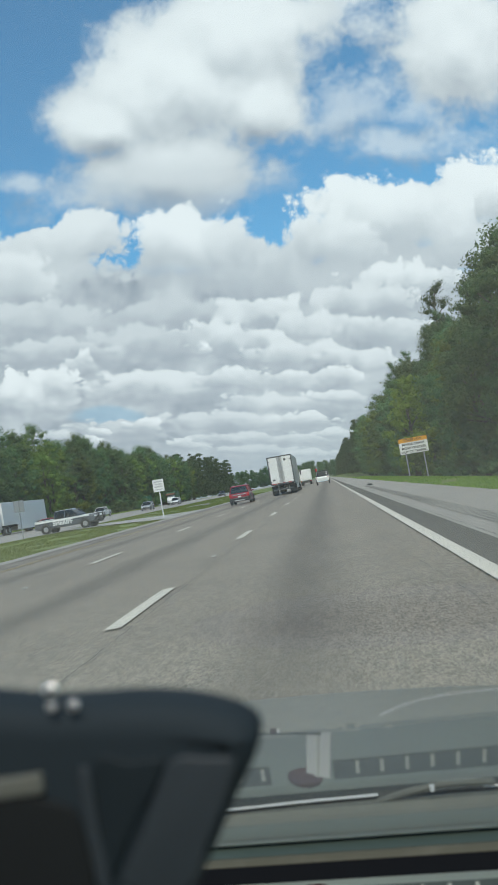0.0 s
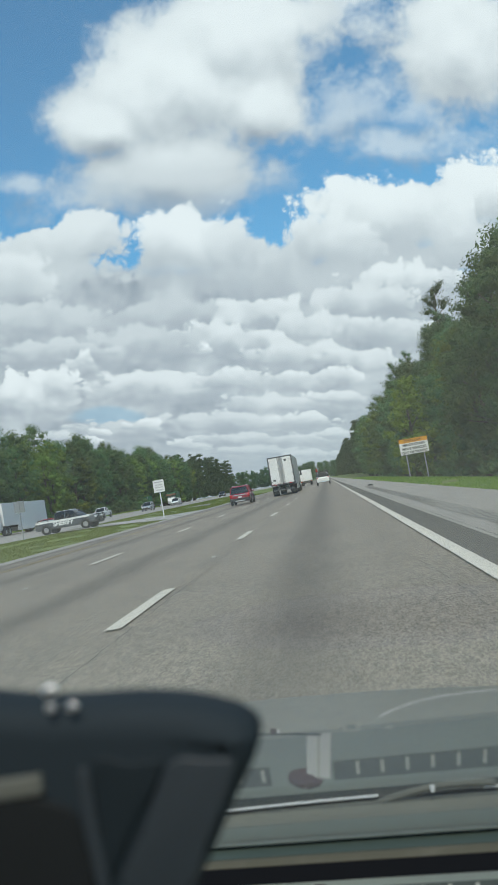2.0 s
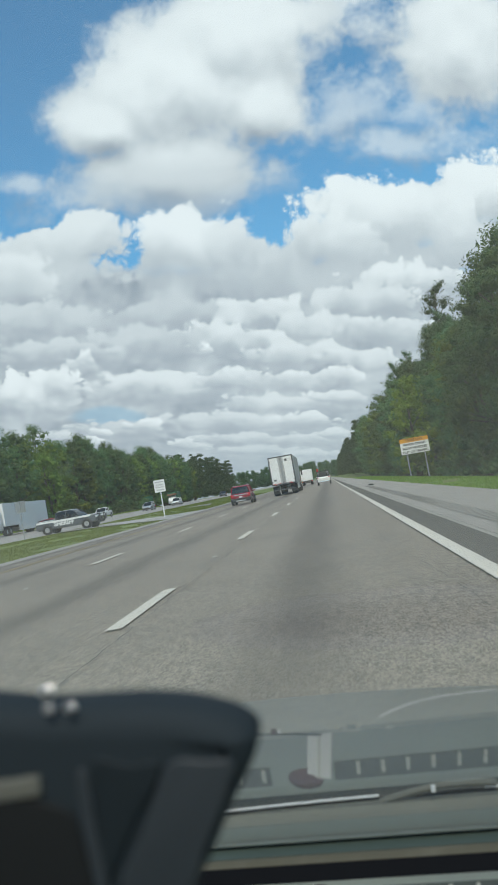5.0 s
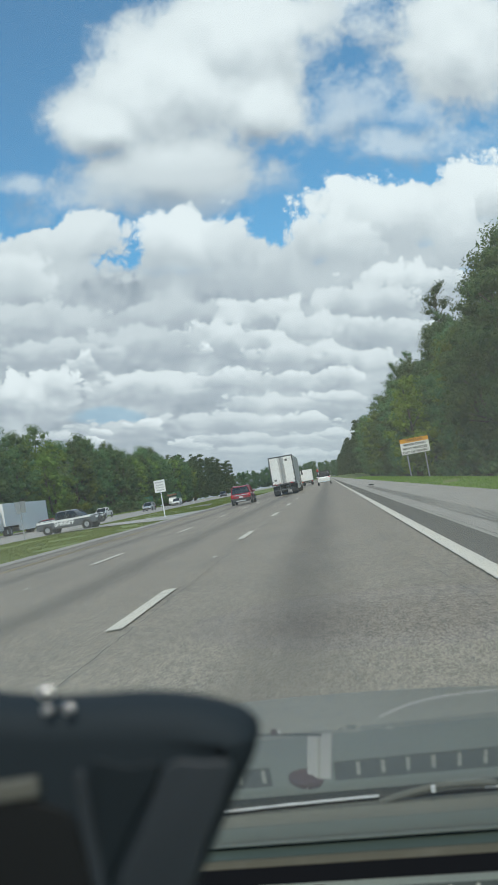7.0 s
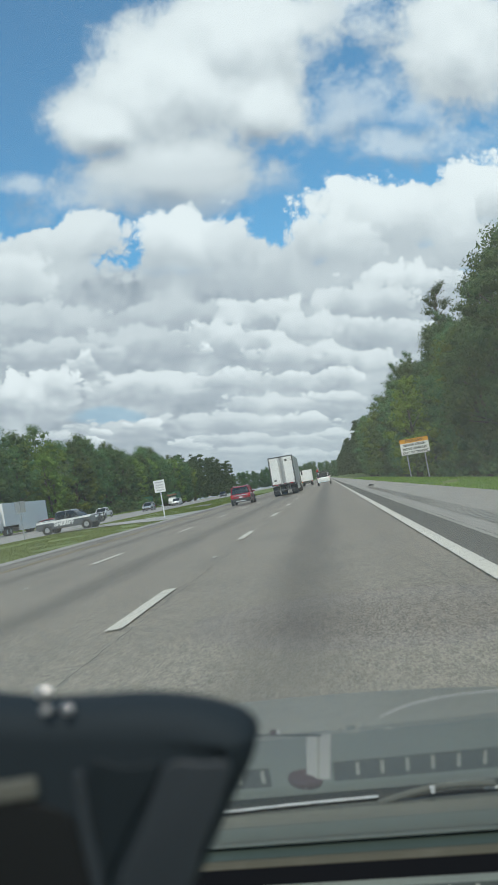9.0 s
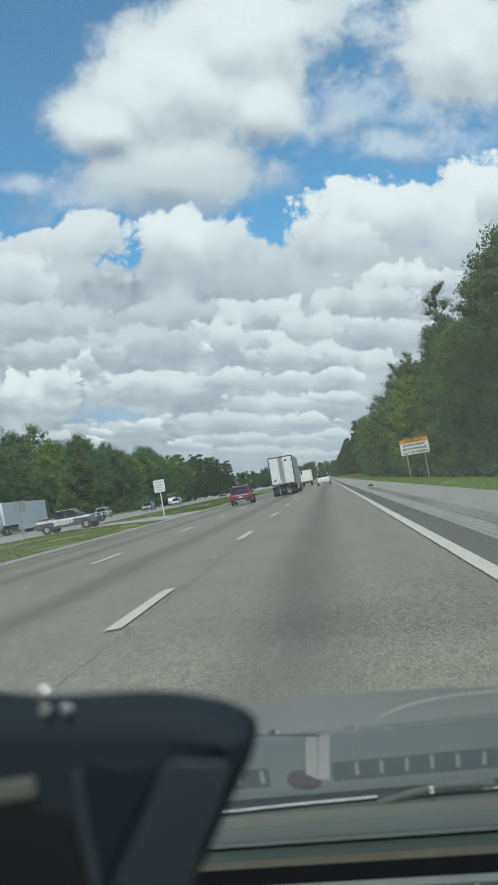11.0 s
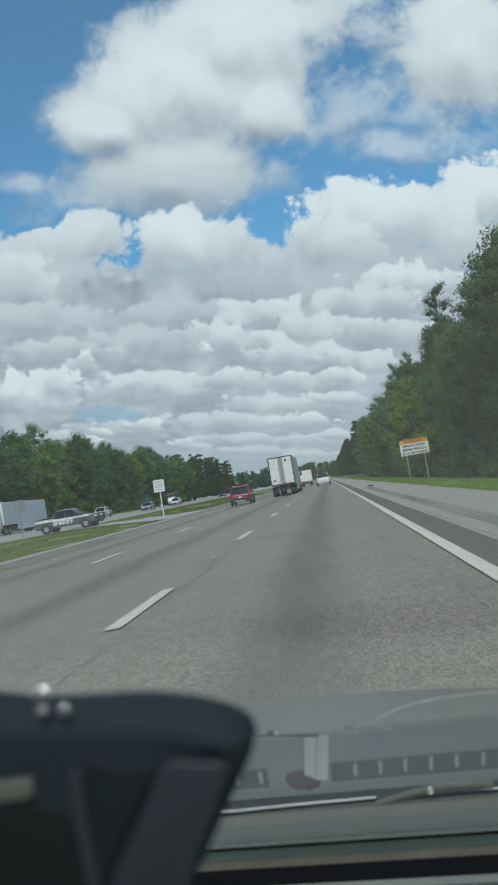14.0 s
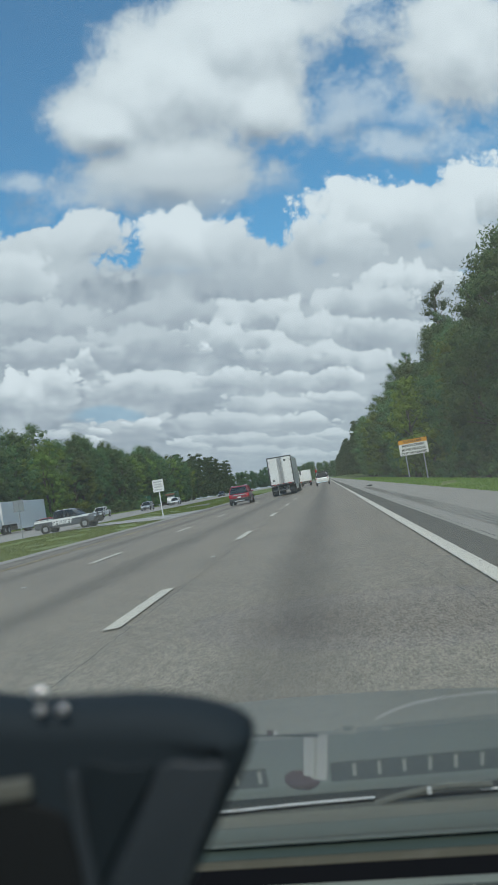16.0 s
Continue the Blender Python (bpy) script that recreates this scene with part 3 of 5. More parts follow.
def place_tree(x, y, pine, scale, light=0.12):
    if not pine and rng.random() < light:
        plant("broadleaf_tree", LIGHT[rng.integers(len(LIGHT))], x, y, scale, rng.uniform(0, 6.28), "dense light green broadleaf tree at the wood's edge", "tree", "trees along the motorway")
    elif not pine and x > 0 and y < 95:
        plant("broadleaf_tree", NEAR_TREES[rng.integers(len(NEAR_TREES))], x, y, scale, rng.uniform(0, 6.28), "dense dark green broadleaf tree at the wood's edge", "tree", "trees along the motorway")
    elif pine:
        plant("pine_tree", PINES[rng.integers(len(PINES))], x, y, scale, rng.uniform(0, 6.28), "tall dark green pine with loose tufts in the wood", "tree", "pines along the motorway")
    else:
        plant("broadleaf_tree", BROAD[rng.integers(len(BROAD))], x, y, scale, rng.uniform(0, 6.28), "dense dark green broadleaf tree at the wood's edge", "tree", "trees along the motorway")


def shade_height(y):
    """The wood stands lower where it comes close to the camera's car."""
    return 0.87 + 0.13 * min(1.0, max(0.0, (y - 70.0) / 35.0))


# the wood on the right of the lanes
for y in steps(12, 240, 4.7):
    place_tree(13.2 + rng.uniform(-1.2, 1.2), y + rng.uniform(-1.5, 1.5), False, rng.uniform(0.98, 1.2) * shade_height(y))
    if y < 180:
        place_tree(17.5 + rng.uniform(-1.5, 1.5), y + rng.uniform(-2, 2), rng.random() < 0.35, rng.uniform(1.08, 1.24) * shade_height(y))
# the wood beyond the oncoming carriageway
for y in steps(75, 330, 4.4):
    place_tree(-53.5 + rng.uniform(-1.5, 1.5), y + rng.uniform(-1.5, 1.5), False, rng.uniform(1.05, 1.28), 0.75 if y < 165 else 0.1)
    if y < 290:
        place_tree(-59 + rng.uniform(-2, 2), y + rng.uniform(-2, 2), False, rng.uniform(1.2, 1.5))
for y in steps(14, 150, 4.0):
    plant("bush", BUSHES[rng.integers(2)], 10.6 + rng.uniform(-0.5, 0.8), y + rng.uniform(-1, 1), rng.uniform(0.7, 1.15), rng.uniform(0, 6.28), "leafy green bush at the wood's foot", "bush", "bushes at the wood's edge")
for y in steps(75, 230, 5.0):
    plant("bush", BUSHES[rng.integers(2)], -49.6 + rng.uniform(-0.7, 0.7), y + rng.uniform(-1, 1), rng.uniform(0.8, 1.3), rng.uniform(0, 6.28), "leafy green bush beside the oncoming carriageway", "bush", "bushes at the wood's edge")
plant("bright_tree", BRIGHT_TREE, 9.0, 84.0, 1.1, 0.4, "bright yellow-green young tree before the dark wood", "tree", "")
plant("bright_bush", BRIGHT_BUSH, -48.6, 158.0, 1.5, 1.0, "bright yellow-green bush beside the oncoming carriageway", "bush", "")


def far_wood(name, spots, label, leaves=950, size=0.66, swell=1.0):
    """Woods too far off to count trees in: one mesh of crowns."""
    cs, rs = [], []
    for x, y, h in spots:
        for i in range(9):
            f = i / 8
            a, d = rng.uniform(0, 6.28), rng.uniform(0, 2.4) * (1.15 - f) * swell
            cs.append((x + d * math.cos(a), y + d * math.sin(a), level(x) + h * (0.12 + 0.82 * f)))
            rs.append(rng.uniform(1.3, 2.3) * (1.15 - 0.5 * f) * swell)
    me = crown_mesh(name, np.array(cs), np.array(rs), len(spots) * leaves, size, PINE)
    return tagged(new(name, me), label, "woods", kind="stuff")


far_wood("far_woods_right", [(13 + rng.uniform(-1.5, 1.5) + k * 5, y + rng.uniform(-3, 3), rng.uniform(15, 19)) for y in steps(256, 760, 5.0) for k in range(2)], "long dark green wood running on along the motorway")
far_wood("far_woods_left", [(-54 + rng.uniform(-2, 2) - k * 6, y + rng.uniform(-3, 3), rng.uniform(16, 20)) for y in steps(336, 470, 5.0) for k in range(2)], "dark green wood beyond the oncoming carriageway")
far_wood("far_woods_ahead", [(x + rng.uniform(-2, 2), 900 + 0.25 * x + k * 14 + rng.uniform(-6, 6), rng.uniform(15, 20) + 0.02 * abs(x)) for x in steps(-280, 90, 4.2) for k in range(2)], "hazy band of distant woods across the way ahead", 800, 1.1, 2.3)


# ---- grass blades on the verge and the median ----
BLADE = leaf_material("grass_blades", (0.17, 0.25, 0.040), (0.25, 0.33, 0.065))


def grass_blades(name, count, x0, x1, y0, y1, high, label):
    """Thin bent blades in loose tufts."""
    y = y0 + (y1 - y0) * rng.random(count) ** 1.4
    x = rng.uniform(x0, x1, count)
    keep = np.array([noise.noise((a * 0.6, b * 0.25, 5.0)) > -0.1 for a, b in zip(x, y)])
    x, y = x[keep], y[keep]
    n = len(x)
    z = np.array([level(a, b) - 0.05 for a, b in zip(x, y)])
    a = rng.uniform(0, 6.28, n)
    h = high * rng.uniform(0.5, 1.3, n)
    w = 0.014 + 0.0005 * y
    foot = np.stack([x, y, z], 1)
    side = np.stack([np.cos(a), np.sin(a), 0 * a], 1) * w[:, None]
    tip = foot + np.stack([rng.normal(0, 0.06, n), rng.normal(0, 0.06, n), h], 1)
    verts = np.stack([foot - side, foot + side, tip], 1).reshape(-1, 3)
    me = bpy.data.meshes.new(name)
    me.from_pydata(verts.tolist(), [], np.arange(3 * n).reshape(-1, 3).tolist())
    me.materials.append(BLADE)
    return tagged(new(name, me), label, "grass", kind="stuff")


grass_blades("verge_grass", 36000, 4.7, 8.0, 14, 160, 0.11, "bright green unmown grass beside the shoulder")
grass_blades("median_grass", 80000, -27.5, -13.2, 24, 190, 0.09, "short green median grass with yellowed patches")
grass_blades("far_verge_grass", 16000, -49.5, -46.3, 75, 230, 0.35, "rough green grass beyond the oncoming carriageway")


# ---- vehicles ----
def paint(name, colour, rough=0.28, metal=0.0):
    return material(name, colour, rough, metal, spots=[(1.2, 0.5, 0.8, tuple(c * 0.82 for c in colour), 0.5)], coat=0.6)


RED_PAINT = paint("red_paint", (0.27, 0.003, 0.020))
BRIGHT_RED = paint("bright_red_paint", (0.5, 0.03, 0.02))
WHITE_PAINT = paint("white_paint", (0.78, 0.78, 0.76))
GREY_PAINT = paint("grey_paint", (0.07, 0.08, 0.09))
SILVER_PAINT = paint("silver_paint", (0.45, 0.46, 0.46), 0.3, 0.4)
DARK_PAINT = paint("dark_blue_paint", (0.02, 0.028, 0.045))
GREEN_PAINT = paint("green_paint", (0.03, 0.16, 0.07))
TRAILER_WHITE = material("trailer_panel", (0.80, 0.80, 0.78), 0.45, spots=[(0.6, 0.5, 0.75, (0.6, 0.59, 0.56), 0.5), (8.0, 0.55, 0.75, (0.5, 0.48, 0.45), 0.3)])
CAR_GLASS = material("dark_car_glass", (0.012, 0.015, 0.017), 0.06, spec=0.6)
RUBBER = material("rubber", (0.022, 0.022, 0.023), 0.8, spots=[(9.0, 0.5, 0.7, (0.05, 0.048, 0.045), 0.6)])
ALLOY = material("alloy", (0.5, 0.5, 0.5), 0.3, 0.8)
CHROME = material("chrome", (0.75, 0.75, 0.75), 0.12, 1.0)
BLACK_PLASTIC = material("black_plastic", (0.025, 0.026, 0.028), 0.55, spots=[(20.0, 0.5, 0.75, (0.05, 0.05, 0.05), 0.5)])
LAMP_RED = material("red_lens", (0.5, 0.02, 0.02), 0.15)
LAMP_CLEAR = material("clear_lens", (0.72, 0.74, 0.74), 0.08)
PLATE = material("plate_white", (0.7, 0.7, 0.68), 0.4)
STEEL = material("galvanised_steel", (0.42, 0.43, 0.43), 0.45, 0.6, spots=[(6.0, 0.45, 0.7, (0.33, 0.33, 0.33), 0.6)])
DARK_STEEL = material("dark_steel", (0.10, 0.105, 0.11), 0.5, 0.3, spots=[(5.0, 0.45, 0.7, (0.06, 0.062, 0.065), 0.7)])
RUST = material("rusty_steel", (0.22, 0.12, 0.07), 0.8, spots=[(3.0, 0.4, 0.7, (0.12, 0.07, 0.05), 0.8)])


def section(y, z0, z1, low, top, r=0.10):
    """A rounded cross-section of a vehicle's skin at y."""
    r = min(r, (z1 - z0) * 0.45, top * 0.4)
    pts = []
    for sx, cz, w, a0 in ((1, z0 + r, low - r, -90), (1, z1 - r, top - r, 0), (-1, z1 - r, top - r, 90), (-1, z0 + r, low - r, 180)):
        for k in range(5):
            a = radians(a0 + 22.5 * k)
            pts.append((sx * w + r * math.cos(a), y, cz + r * math.sin(a)))
    return pts


def skin(stations, r=0.10):
    return loft([section(*s, r=r) for s in stations])


def wheel(parent, x, y, r, width, rim=ALLOY):
    """Tyre with a rounded tread; the dished rim with spokes sits in it."""
    out = 1 if x > 0 else -1
    profile = [(r * 0.62, -0.46), (r * 0.93, -0.5), (r, -0.36), (r, 0.36), (r * 0.93, 0.5), (r * 0.62, 0.46)]
    rings = [[(x + w * width, y + rr * math.cos(a), r + rr * math.sin(a)) for rr, w in profile] for a in (math.tau * k / 22 for k in range(22))]
    w = thing("wheel", "", "", "")
    w.parent = parent
    part("tyre", loft(rings + rings[:1], True, False), RUBBER, w, smooth=True)
    bm = tube((x - out * width * 0.25, y, r), (x + out * width * 0.32, y, r), r * 0.62, r * 0.55, 22)
    tube((x + out * width * 0.3, y, r), (x + out * width * 0.42, y, r), r * 0.16, r * 0.12, 10, bm)
    for k in range(5):
        a = math.tau * k / 5
        tube((x + out * width * 0.36, y + r * 0.1 * math.cos(a), r + r * 0.1 * math.sin(a)), (x + out * width * 0.36, y + r * 0.55 * math.cos(a), r + r * 0.55 * math.sin(a)), r * 0.09, r * 0.11, 6, bm)
    part("rim", bm, rim, w, "alloy rim")
    return w


SHAPES = {
    "suv": dict(
        body=[(-2.30, .45, .80, .78, .74), (-2.22, .32, .99, .88, .84), (-1.9, .26, 1.03, .92, .88), (0, .22, 1.0, .925, .89), (1.2, .22, .99, .92, .88), (1.9, .26, .92, .90, .84), (2.2, .32, .80, .84, .76), (2.3, .42, .68, .72, .66)],
        cabin=[(-2.2, .97, 1.08, .82, .78), (-1.98, .97, 1.58, .84, .67), (-1.5, .97, 1.66, .86, .68), (0, .97, 1.68, .86, .68), (.5, .97, 1.62, .86, .66), (1.3, .95, 1.01, .84, .78)],
        axles=(-1.38, 1.42), r=.36, pillars=((1.2, .5), (-.3, -.3), (-1.35, -1.35), (-2.12, -1.95)), length=4.6),
    "sedan": dict(
        body=[(-2.35, .45, .78, .76, .72), (-2.25, .30, .95, .86, .80), (-1.7, .22, .98, .91, .85), (0, .2, .92, .92, .87), (1.0, .2, .92, .91, .86), (1.8, .22, .82, .89, .82), (2.2, .28, .72, .82, .74), (2.35, .38, .60, .70, .62)],
        cabin=[(-1.9, .93, .98, .80, .74), (-1.1, .9, 1.34, .82, .62), (-.3, .88, 1.42, .83, .62), (.25, .88, 1.38, .83, .61), (1.15, .88, .93, .82, .75)],
        axles=(-1.42, 1.45), r=.33, pillars=((1.05, .3), (-.35, -.3), (-1.75, -1.05)), length=4.7),
    "pickup": dict(
        body=[(-2.95, .55, 1.0, .86, .86), (-2.9, .5, 1.2, .94, .94), (-1.2, .45, 1.22, .96, .94), (-.9, .42, 1.16, .97, .93), (1.2, .42, 1.14, .97, .93), (1.5, .42, 1.18, .97, .90), (2.5, .46, 1.12, .95, .86), (2.8, .5, 1.02, .90, .80), (2.9, .58, .9, .84, .76)],
        cabin=[(-1.05, 1.12, 1.2, .88, .84), (-.95, 1.12, 1.8, .88, .72), (-.4, 1.12, 1.88, .89, .73), (.5, 1.12, 1.86, .89, .72), (.75, 1.12, 1.78, .88, .70), (1.5, 1.1, 1.17, .87, .80)],
        axles=(-1.85, 1.95), r=.41, pillars=((1.45, .75), (.05, .05), (-.95, -.92)), length=5.85),
}


def car(name, shape, skin_paint, label, m, group="", lamps=True):
    s = SHAPES[shape]
    t = thing(name, label, "truck" if shape == "pickup" else "car", group, m)
    part("body", skin(s["body"]), skin_paint, t, smooth=True)
    part("window_glass", skin(s["cabin"], 0.07), CAR_GLASS, t, "dark tinted windows", smooth=True)
    roof = [(y, z1 - 0.05, z1 + 0.015, wt + 0.02, wt - 0.03) for y, z0, z1, wl, wt in s["cabin"] if z1 > z0 + 0.3]
    part("roof", skin(roof, 0.03), skin_paint, t, smooth=True)
    cab = s["cabin"]
    belt = cab[2][1] + 0.02
    for ya, yb in s["pillars"]:
        zb = max(z1 for _, z0, z1, _, _ in cab) - 0.05
        for side in (-1, 1):
            part("pillar", tube((side * (cab[2][3] - 0.005), ya, belt), (side * (cab[2][4] - 0.005), yb, zb), 0.045, 0.035, 6), skin_paint, t)
    half = s["length"] / 2
    for y, x in product(s["axles"], (-1, 1)):
        w = s["body"][3][3]
        part("wheel_arch", tube((x * (w - 0.14), y, s["r"] + 0.02), (x * (w + 0.004), y, s["r"] + 0.02), s["r"] * 1.17, None, 20), BLACK_PLASTIC, t)
        wheel(t, x * (w - 0.055), y, s["r"], 0.22)
    top = s["body"][1][2]
    for side in (-1, 1):
        part("tail_light", box(side * .80 - .10, side * .80 + .10, -half - 0.01, -half + 0.16, top - .30, top - .04, 0.03), LAMP_RED, t, "red tail light")
        part("headlight", box(side * .64 - .15, side * .64 + .15, half - 0.2, half + 0.0, s["body"][-2][2] - .17, s["body"][-2][2] - .02, 0.03), LAMP_CLEAR, t, "clear headlight")
        yy = s["pillars"][0][0] - 0.35
        part("wing_mirror", box(side * 1.0 - .09, side * 1.0 + .09, yy - .07, yy + .07, belt + .03, belt + .17, 0.03), skin_paint, t)
    part("rear_bumper", box(-.84, .84, -half - 0.05, -half + 0.2, .38, .56, 0.05), BLACK_PLASTIC if shape != "pickup" else CHROME, t)
    part("front_bumper", box(-.8, .8, half - 0.2, half + 0.04, .36, .54, 0.05), BLACK_PLASTIC, t)
    part("grille", box(-.48, .48, half - 0.12, half + 0.012, .56, s["body"][-1][2] - 0.0, 0.03), BLACK_PLASTIC, t)
    part("rear_plate", box(-.16, .16, -half - 0.062, -half, .62, .74, 0.005), PLATE, t, "small white plate")
    return t


def trailer_truck(m, label, group=""):
    """A box trailer seen from behind, with the tractor before it."""
    t = thing("semi_trailer_truck", label, "truck", group, m)
    part("box", box(-1.27, 1.27, 0.06, 16.1, 1.20, 4.08, 0.03), TRAILER_WHITE, t)
    for side in (-1, 1):
        x0, x1 = sorted((side * 0.02, side * 1.19))
        door = part("rear_door", box(x0, x1, 0.0, 0.06, 1.28, 3.98, 0.012), TRAILER_WHITE, t, "white rear door")
        for k in (0.14, 0.24):
            part("lock_rod", tube((side * k, -0.03, 1.25), (side * k, -0.03, 4.0), 0.03, None, 8), STEEL, door)
        for z in (1.5, 2.2, 2.9, 3.6):
            part("hinge", box(side * 1.17 - .07, side * 1.17 + .07, -0.03, 0.02, z - .05, z + .05, 0.008), BLACK_PLASTIC, door)
    part("door_mark", box(0.45, 0.68, -0.008, 0.001, 3.52, 3.76, 0.002), DARK_STEEL, t, "small dark emblem shape")
    part("door_mark", box(-0.98, -0.72, -0.008, 0.001, 1.55, 1.72, 0.002), DARK_STEEL, t, "small dark emblem shape")
    frame = box(-1.30, -1.19, -0.01, 0.12, 1.16, 4.1, 0.01)
    box(1.19, 1.30, -0.01, 0.12, 1.16, 4.1, 0.01, frame)
    box(-1.30, 1.30, -0.01, 0.12, 3.99, 4.11, 0.01, frame)
    box(-1.30, 1.30, -0.03, 0.14, 1.10, 1.27, 0.01, frame)
    part("door_frame", frame, DARK_STEEL, t, "dark steel door frame")
    part("door_seam", box(-0.10, 0.10, -0.012, 0.03, 1.28, 3.98, 0.004), STEEL, t, "grey cover over the meeting doors")
    for x in (-0.9, -0.75, 0.75, 0.9):
        part("marker_light", box(x - .05, x + .05, -0.05, -0.03, 1.14, 1.22, 0.008), LAMP_RED, t, "red marker light")
    for k in range(8):
        part("reflective_tape", box(-1.18 + k * 0.295, -1.18 + k * 0.295 + 0.28, -0.036, -0.029, 1.225, 1.265, 0.0), LAMP_RED if k % 2 == 0 else PLATE, t)
    guard = box(-1.1, 1.1, 0.0, 0.1, 0.52, 0.64, 0.015)
    for x in (-0.5, 0.5):
        box(x - .05, x + .05, 0.0, 0.1, 0.6, 1.12, 0.01, guard)
    part("underride_guard", guard, DARK_STEEL, t, "dark steel underride bar")
    part("chassis", box(-.55, .55, 0.3, 15.6, 0.95, 1.22, 0.02), BLACK_PLASTIC, t)
    for side in (-1, 1):
        part("mud_flap", box(side * .95 - .3, side * .95 + .3, 0.45, 0.47, 0.28, 1.0, 0.003), RUBBER, t)
        part("side_skirt", box(side * 1.24 - .02, side * 1.24 + .02, 4.5, 11.5, 0.45, 1.2, 0.008), TRAILER_WHITE, t)
        for y in (1.2, 2.45):
            wheel(t, side * 0.98, y, 0.51, 0.55, STEEL)
        for y in (14.3, 15.5, 19.6):
            wheel(t, side * 0.98, y, 0.51, 0.5, STEEL)
    cab = skin([(16.6, .9, 2.9, 1.2, 1.1), (16.7, .7, 3.9, 1.24, 1.05), (18.2, .7, 3.8, 1.24, 1.05), (18.7, .7, 2.9, 1.22, 1.1), (19.0, .7, 2.1, 1.2, 1.1), (20.6, .7, 1.7, 1.05, .9), (20.8, .8, 1.4, .95, .8)], 0.15)
    part("tractor_cab", cab, WHITE_PAINT, t, "white tractor cab", smooth=True)
    part("windscreen", skin([(18.35, 2.1, 2.85, 1.06, 1.02), (18.75, 2.05, 2.8, 1.1, 1.04), (18.98, 2.05, 2.15, 1.12, 1.1)], 0.05), CAR_GLASS, t, "dark windscreen", smooth=True)
    part("radiator_grille", box(-.5, .5, 20.7, 20.86, .85, 1.55, 0.04), BLACK_PLASTIC, t)
    part("tractor_bumper", box(-1.15, 1.15, 20.55, 20.85, .4, .78, 0.06), WHITE_PAINT, t)
    for side in (-1, 1):
        part("headlight", box(side * .82 - .16, side * .82 + .16, 20.5, 20.72, 1.0, 1.22, 0.04), LAMP_CLEAR, t)
        part("wing_mirror", box(side * 1.42 - .1, side * 1.42 + .1, 18.9, 19.02, 1.9, 2.6, 0.03), BLACK_PLASTIC, t)
    return t


def writing(text, size, mat, name="lettering"):
    """Lettering in the built-in font as a thin mesh, centred, standing in the xz plane and facing -y."""
    curve = bpy.data.curves.new(name, "FONT")
    curve.body, curve.size, curve.align_x, curve.align_y, curve.extrude, curve.offset = text, size, "CENTER", "CENTER", 0.004, 0.03 * size
    holder = new(name, curve)
    me = bpy.data.meshes.new_from_object(holder.evaluated_get(bpy.context.evaluated_depsgraph_get()))
    bpy.data.objects.remove(holder)
    me.transform(Matrix.Rotation(radians(90), 4, "X"))
    me.materials.clear()
    me.materials.append(mat)
    return me


def on(me, name, parent, m):
    ob = new(name, me)
    ob.matrix_basis, ob.parent = m, parent
    return ob


# traffic ahead on our carriageway
trailer_truck(pose(-4.6, 88.0, 0.02), "white box trailer truck with closed rear doors on the road")
suv = car("red_suv", "suv", RED_PAINT, "dark red suv with tinted rear window driving ahead", pose(-7.9, 76.5, 0.02))
for side in (-1, 1):
    part("roof_rail", tube((side * .6, -1.7, 1.72), (side * .6, .3, 1.73), 0.022, None, 8), SILVER_PAINT, suv, "silver roof rail")
part("lower_cladding", box(-.90, .90, -2.345, -1.9, .27, .60, 0.05), BLACK_PLASTIC, suv, "black lower bumper")
part("skid_plate", box(-.45, .45, -2.37, -2.3, .30, .40, 0.015), SILVER_PAINT, suv, "pale skid plate")
part("hatch_trim", box(-.55, .55, -2.33, -2.2, .82, .90, 0.015), CHROME, suv, "bright trim on the hatch")
work = car("white_work_pickup", "pickup", WHITE_PAINT, "white work pickup with a rack and red beacon ahead", pose(-0.62, 128.0, 0.02))
rack = bmesh.new()
for x, y in product((-.85, .85), (-2.7, -1.2)):
    tube((x, y, 1.15), (x, y, 2.05), 0.065, None, 6, rack)
for y in (-2.7, -1.2):
    tube((-.9, y, 2.05), (.9, y, 2.05), 0.06, None, 6, rack)
part("ladder_rack", rack, BLACK_PLASTIC, work, "dark ladder rack")
part("beacon", tube((-.75, -2.7, 2.08), (-.75, -2.7, 2.45), 0.16, 0.12, 10, None, 0.03), LAMP_RED, work, "red beacon")
part("bed_load", box(-.62, .62, -2.85, -1.6, 1.15, 1.92, 0.08), BLACK_PLASTIC, work, "dark load in the bed")


def box_truck(m, label, cargo, cab_paint):
    t = thing("box_truck", label, "truck", "", m)
    part("cargo_box", box(-1.2, 1.2, 0, 5.6, 1.0, 3.3, 0.04), cargo, t)
    part("cab", skin([(5.7, .5, 2.3, 1.05, .98), (6.6, .5, 2.35, 1.05, .9), (7.2, .5, 1.6, 1.03, .95), (7.8, .5, 1.3, .95, .85)], 0.12), cab_paint, t, smooth=True)
    part("windscreen", skin([(6.5, 1.5, 2.2, .98, .88), (7.15, 1.45, 1.6, .99, .95)], 0.05), CAR_GLASS, t, smooth=True)
    part("rear_door", box(-1.05, 1.05, -0.03, 0.01, 1.1, 3.2, 0.01), TRAILER_WHITE, t)
    part("rear_bumper", box(-1.1, 1.1, -0.1, 0.1, .5, .65, 0.02), BLACK_PLASTIC, t)
    for side in (-1, 1):
        part("tail_light", box(side * 1.0 - .1, side * 1.0 + .1, -0.05, 0.02, .75, .95, 0.02), LAMP_RED, t)
        part("headlight", box(side * .75 - .13, side * .75 + .13, 7.6, 7.8, .8, 1.0, 0.03), LAMP_CLEAR, t)
        for y in (1.3, 6.6):
            wheel(t, side * .88, y, 0.45, 0.4, STEEL)
    return t


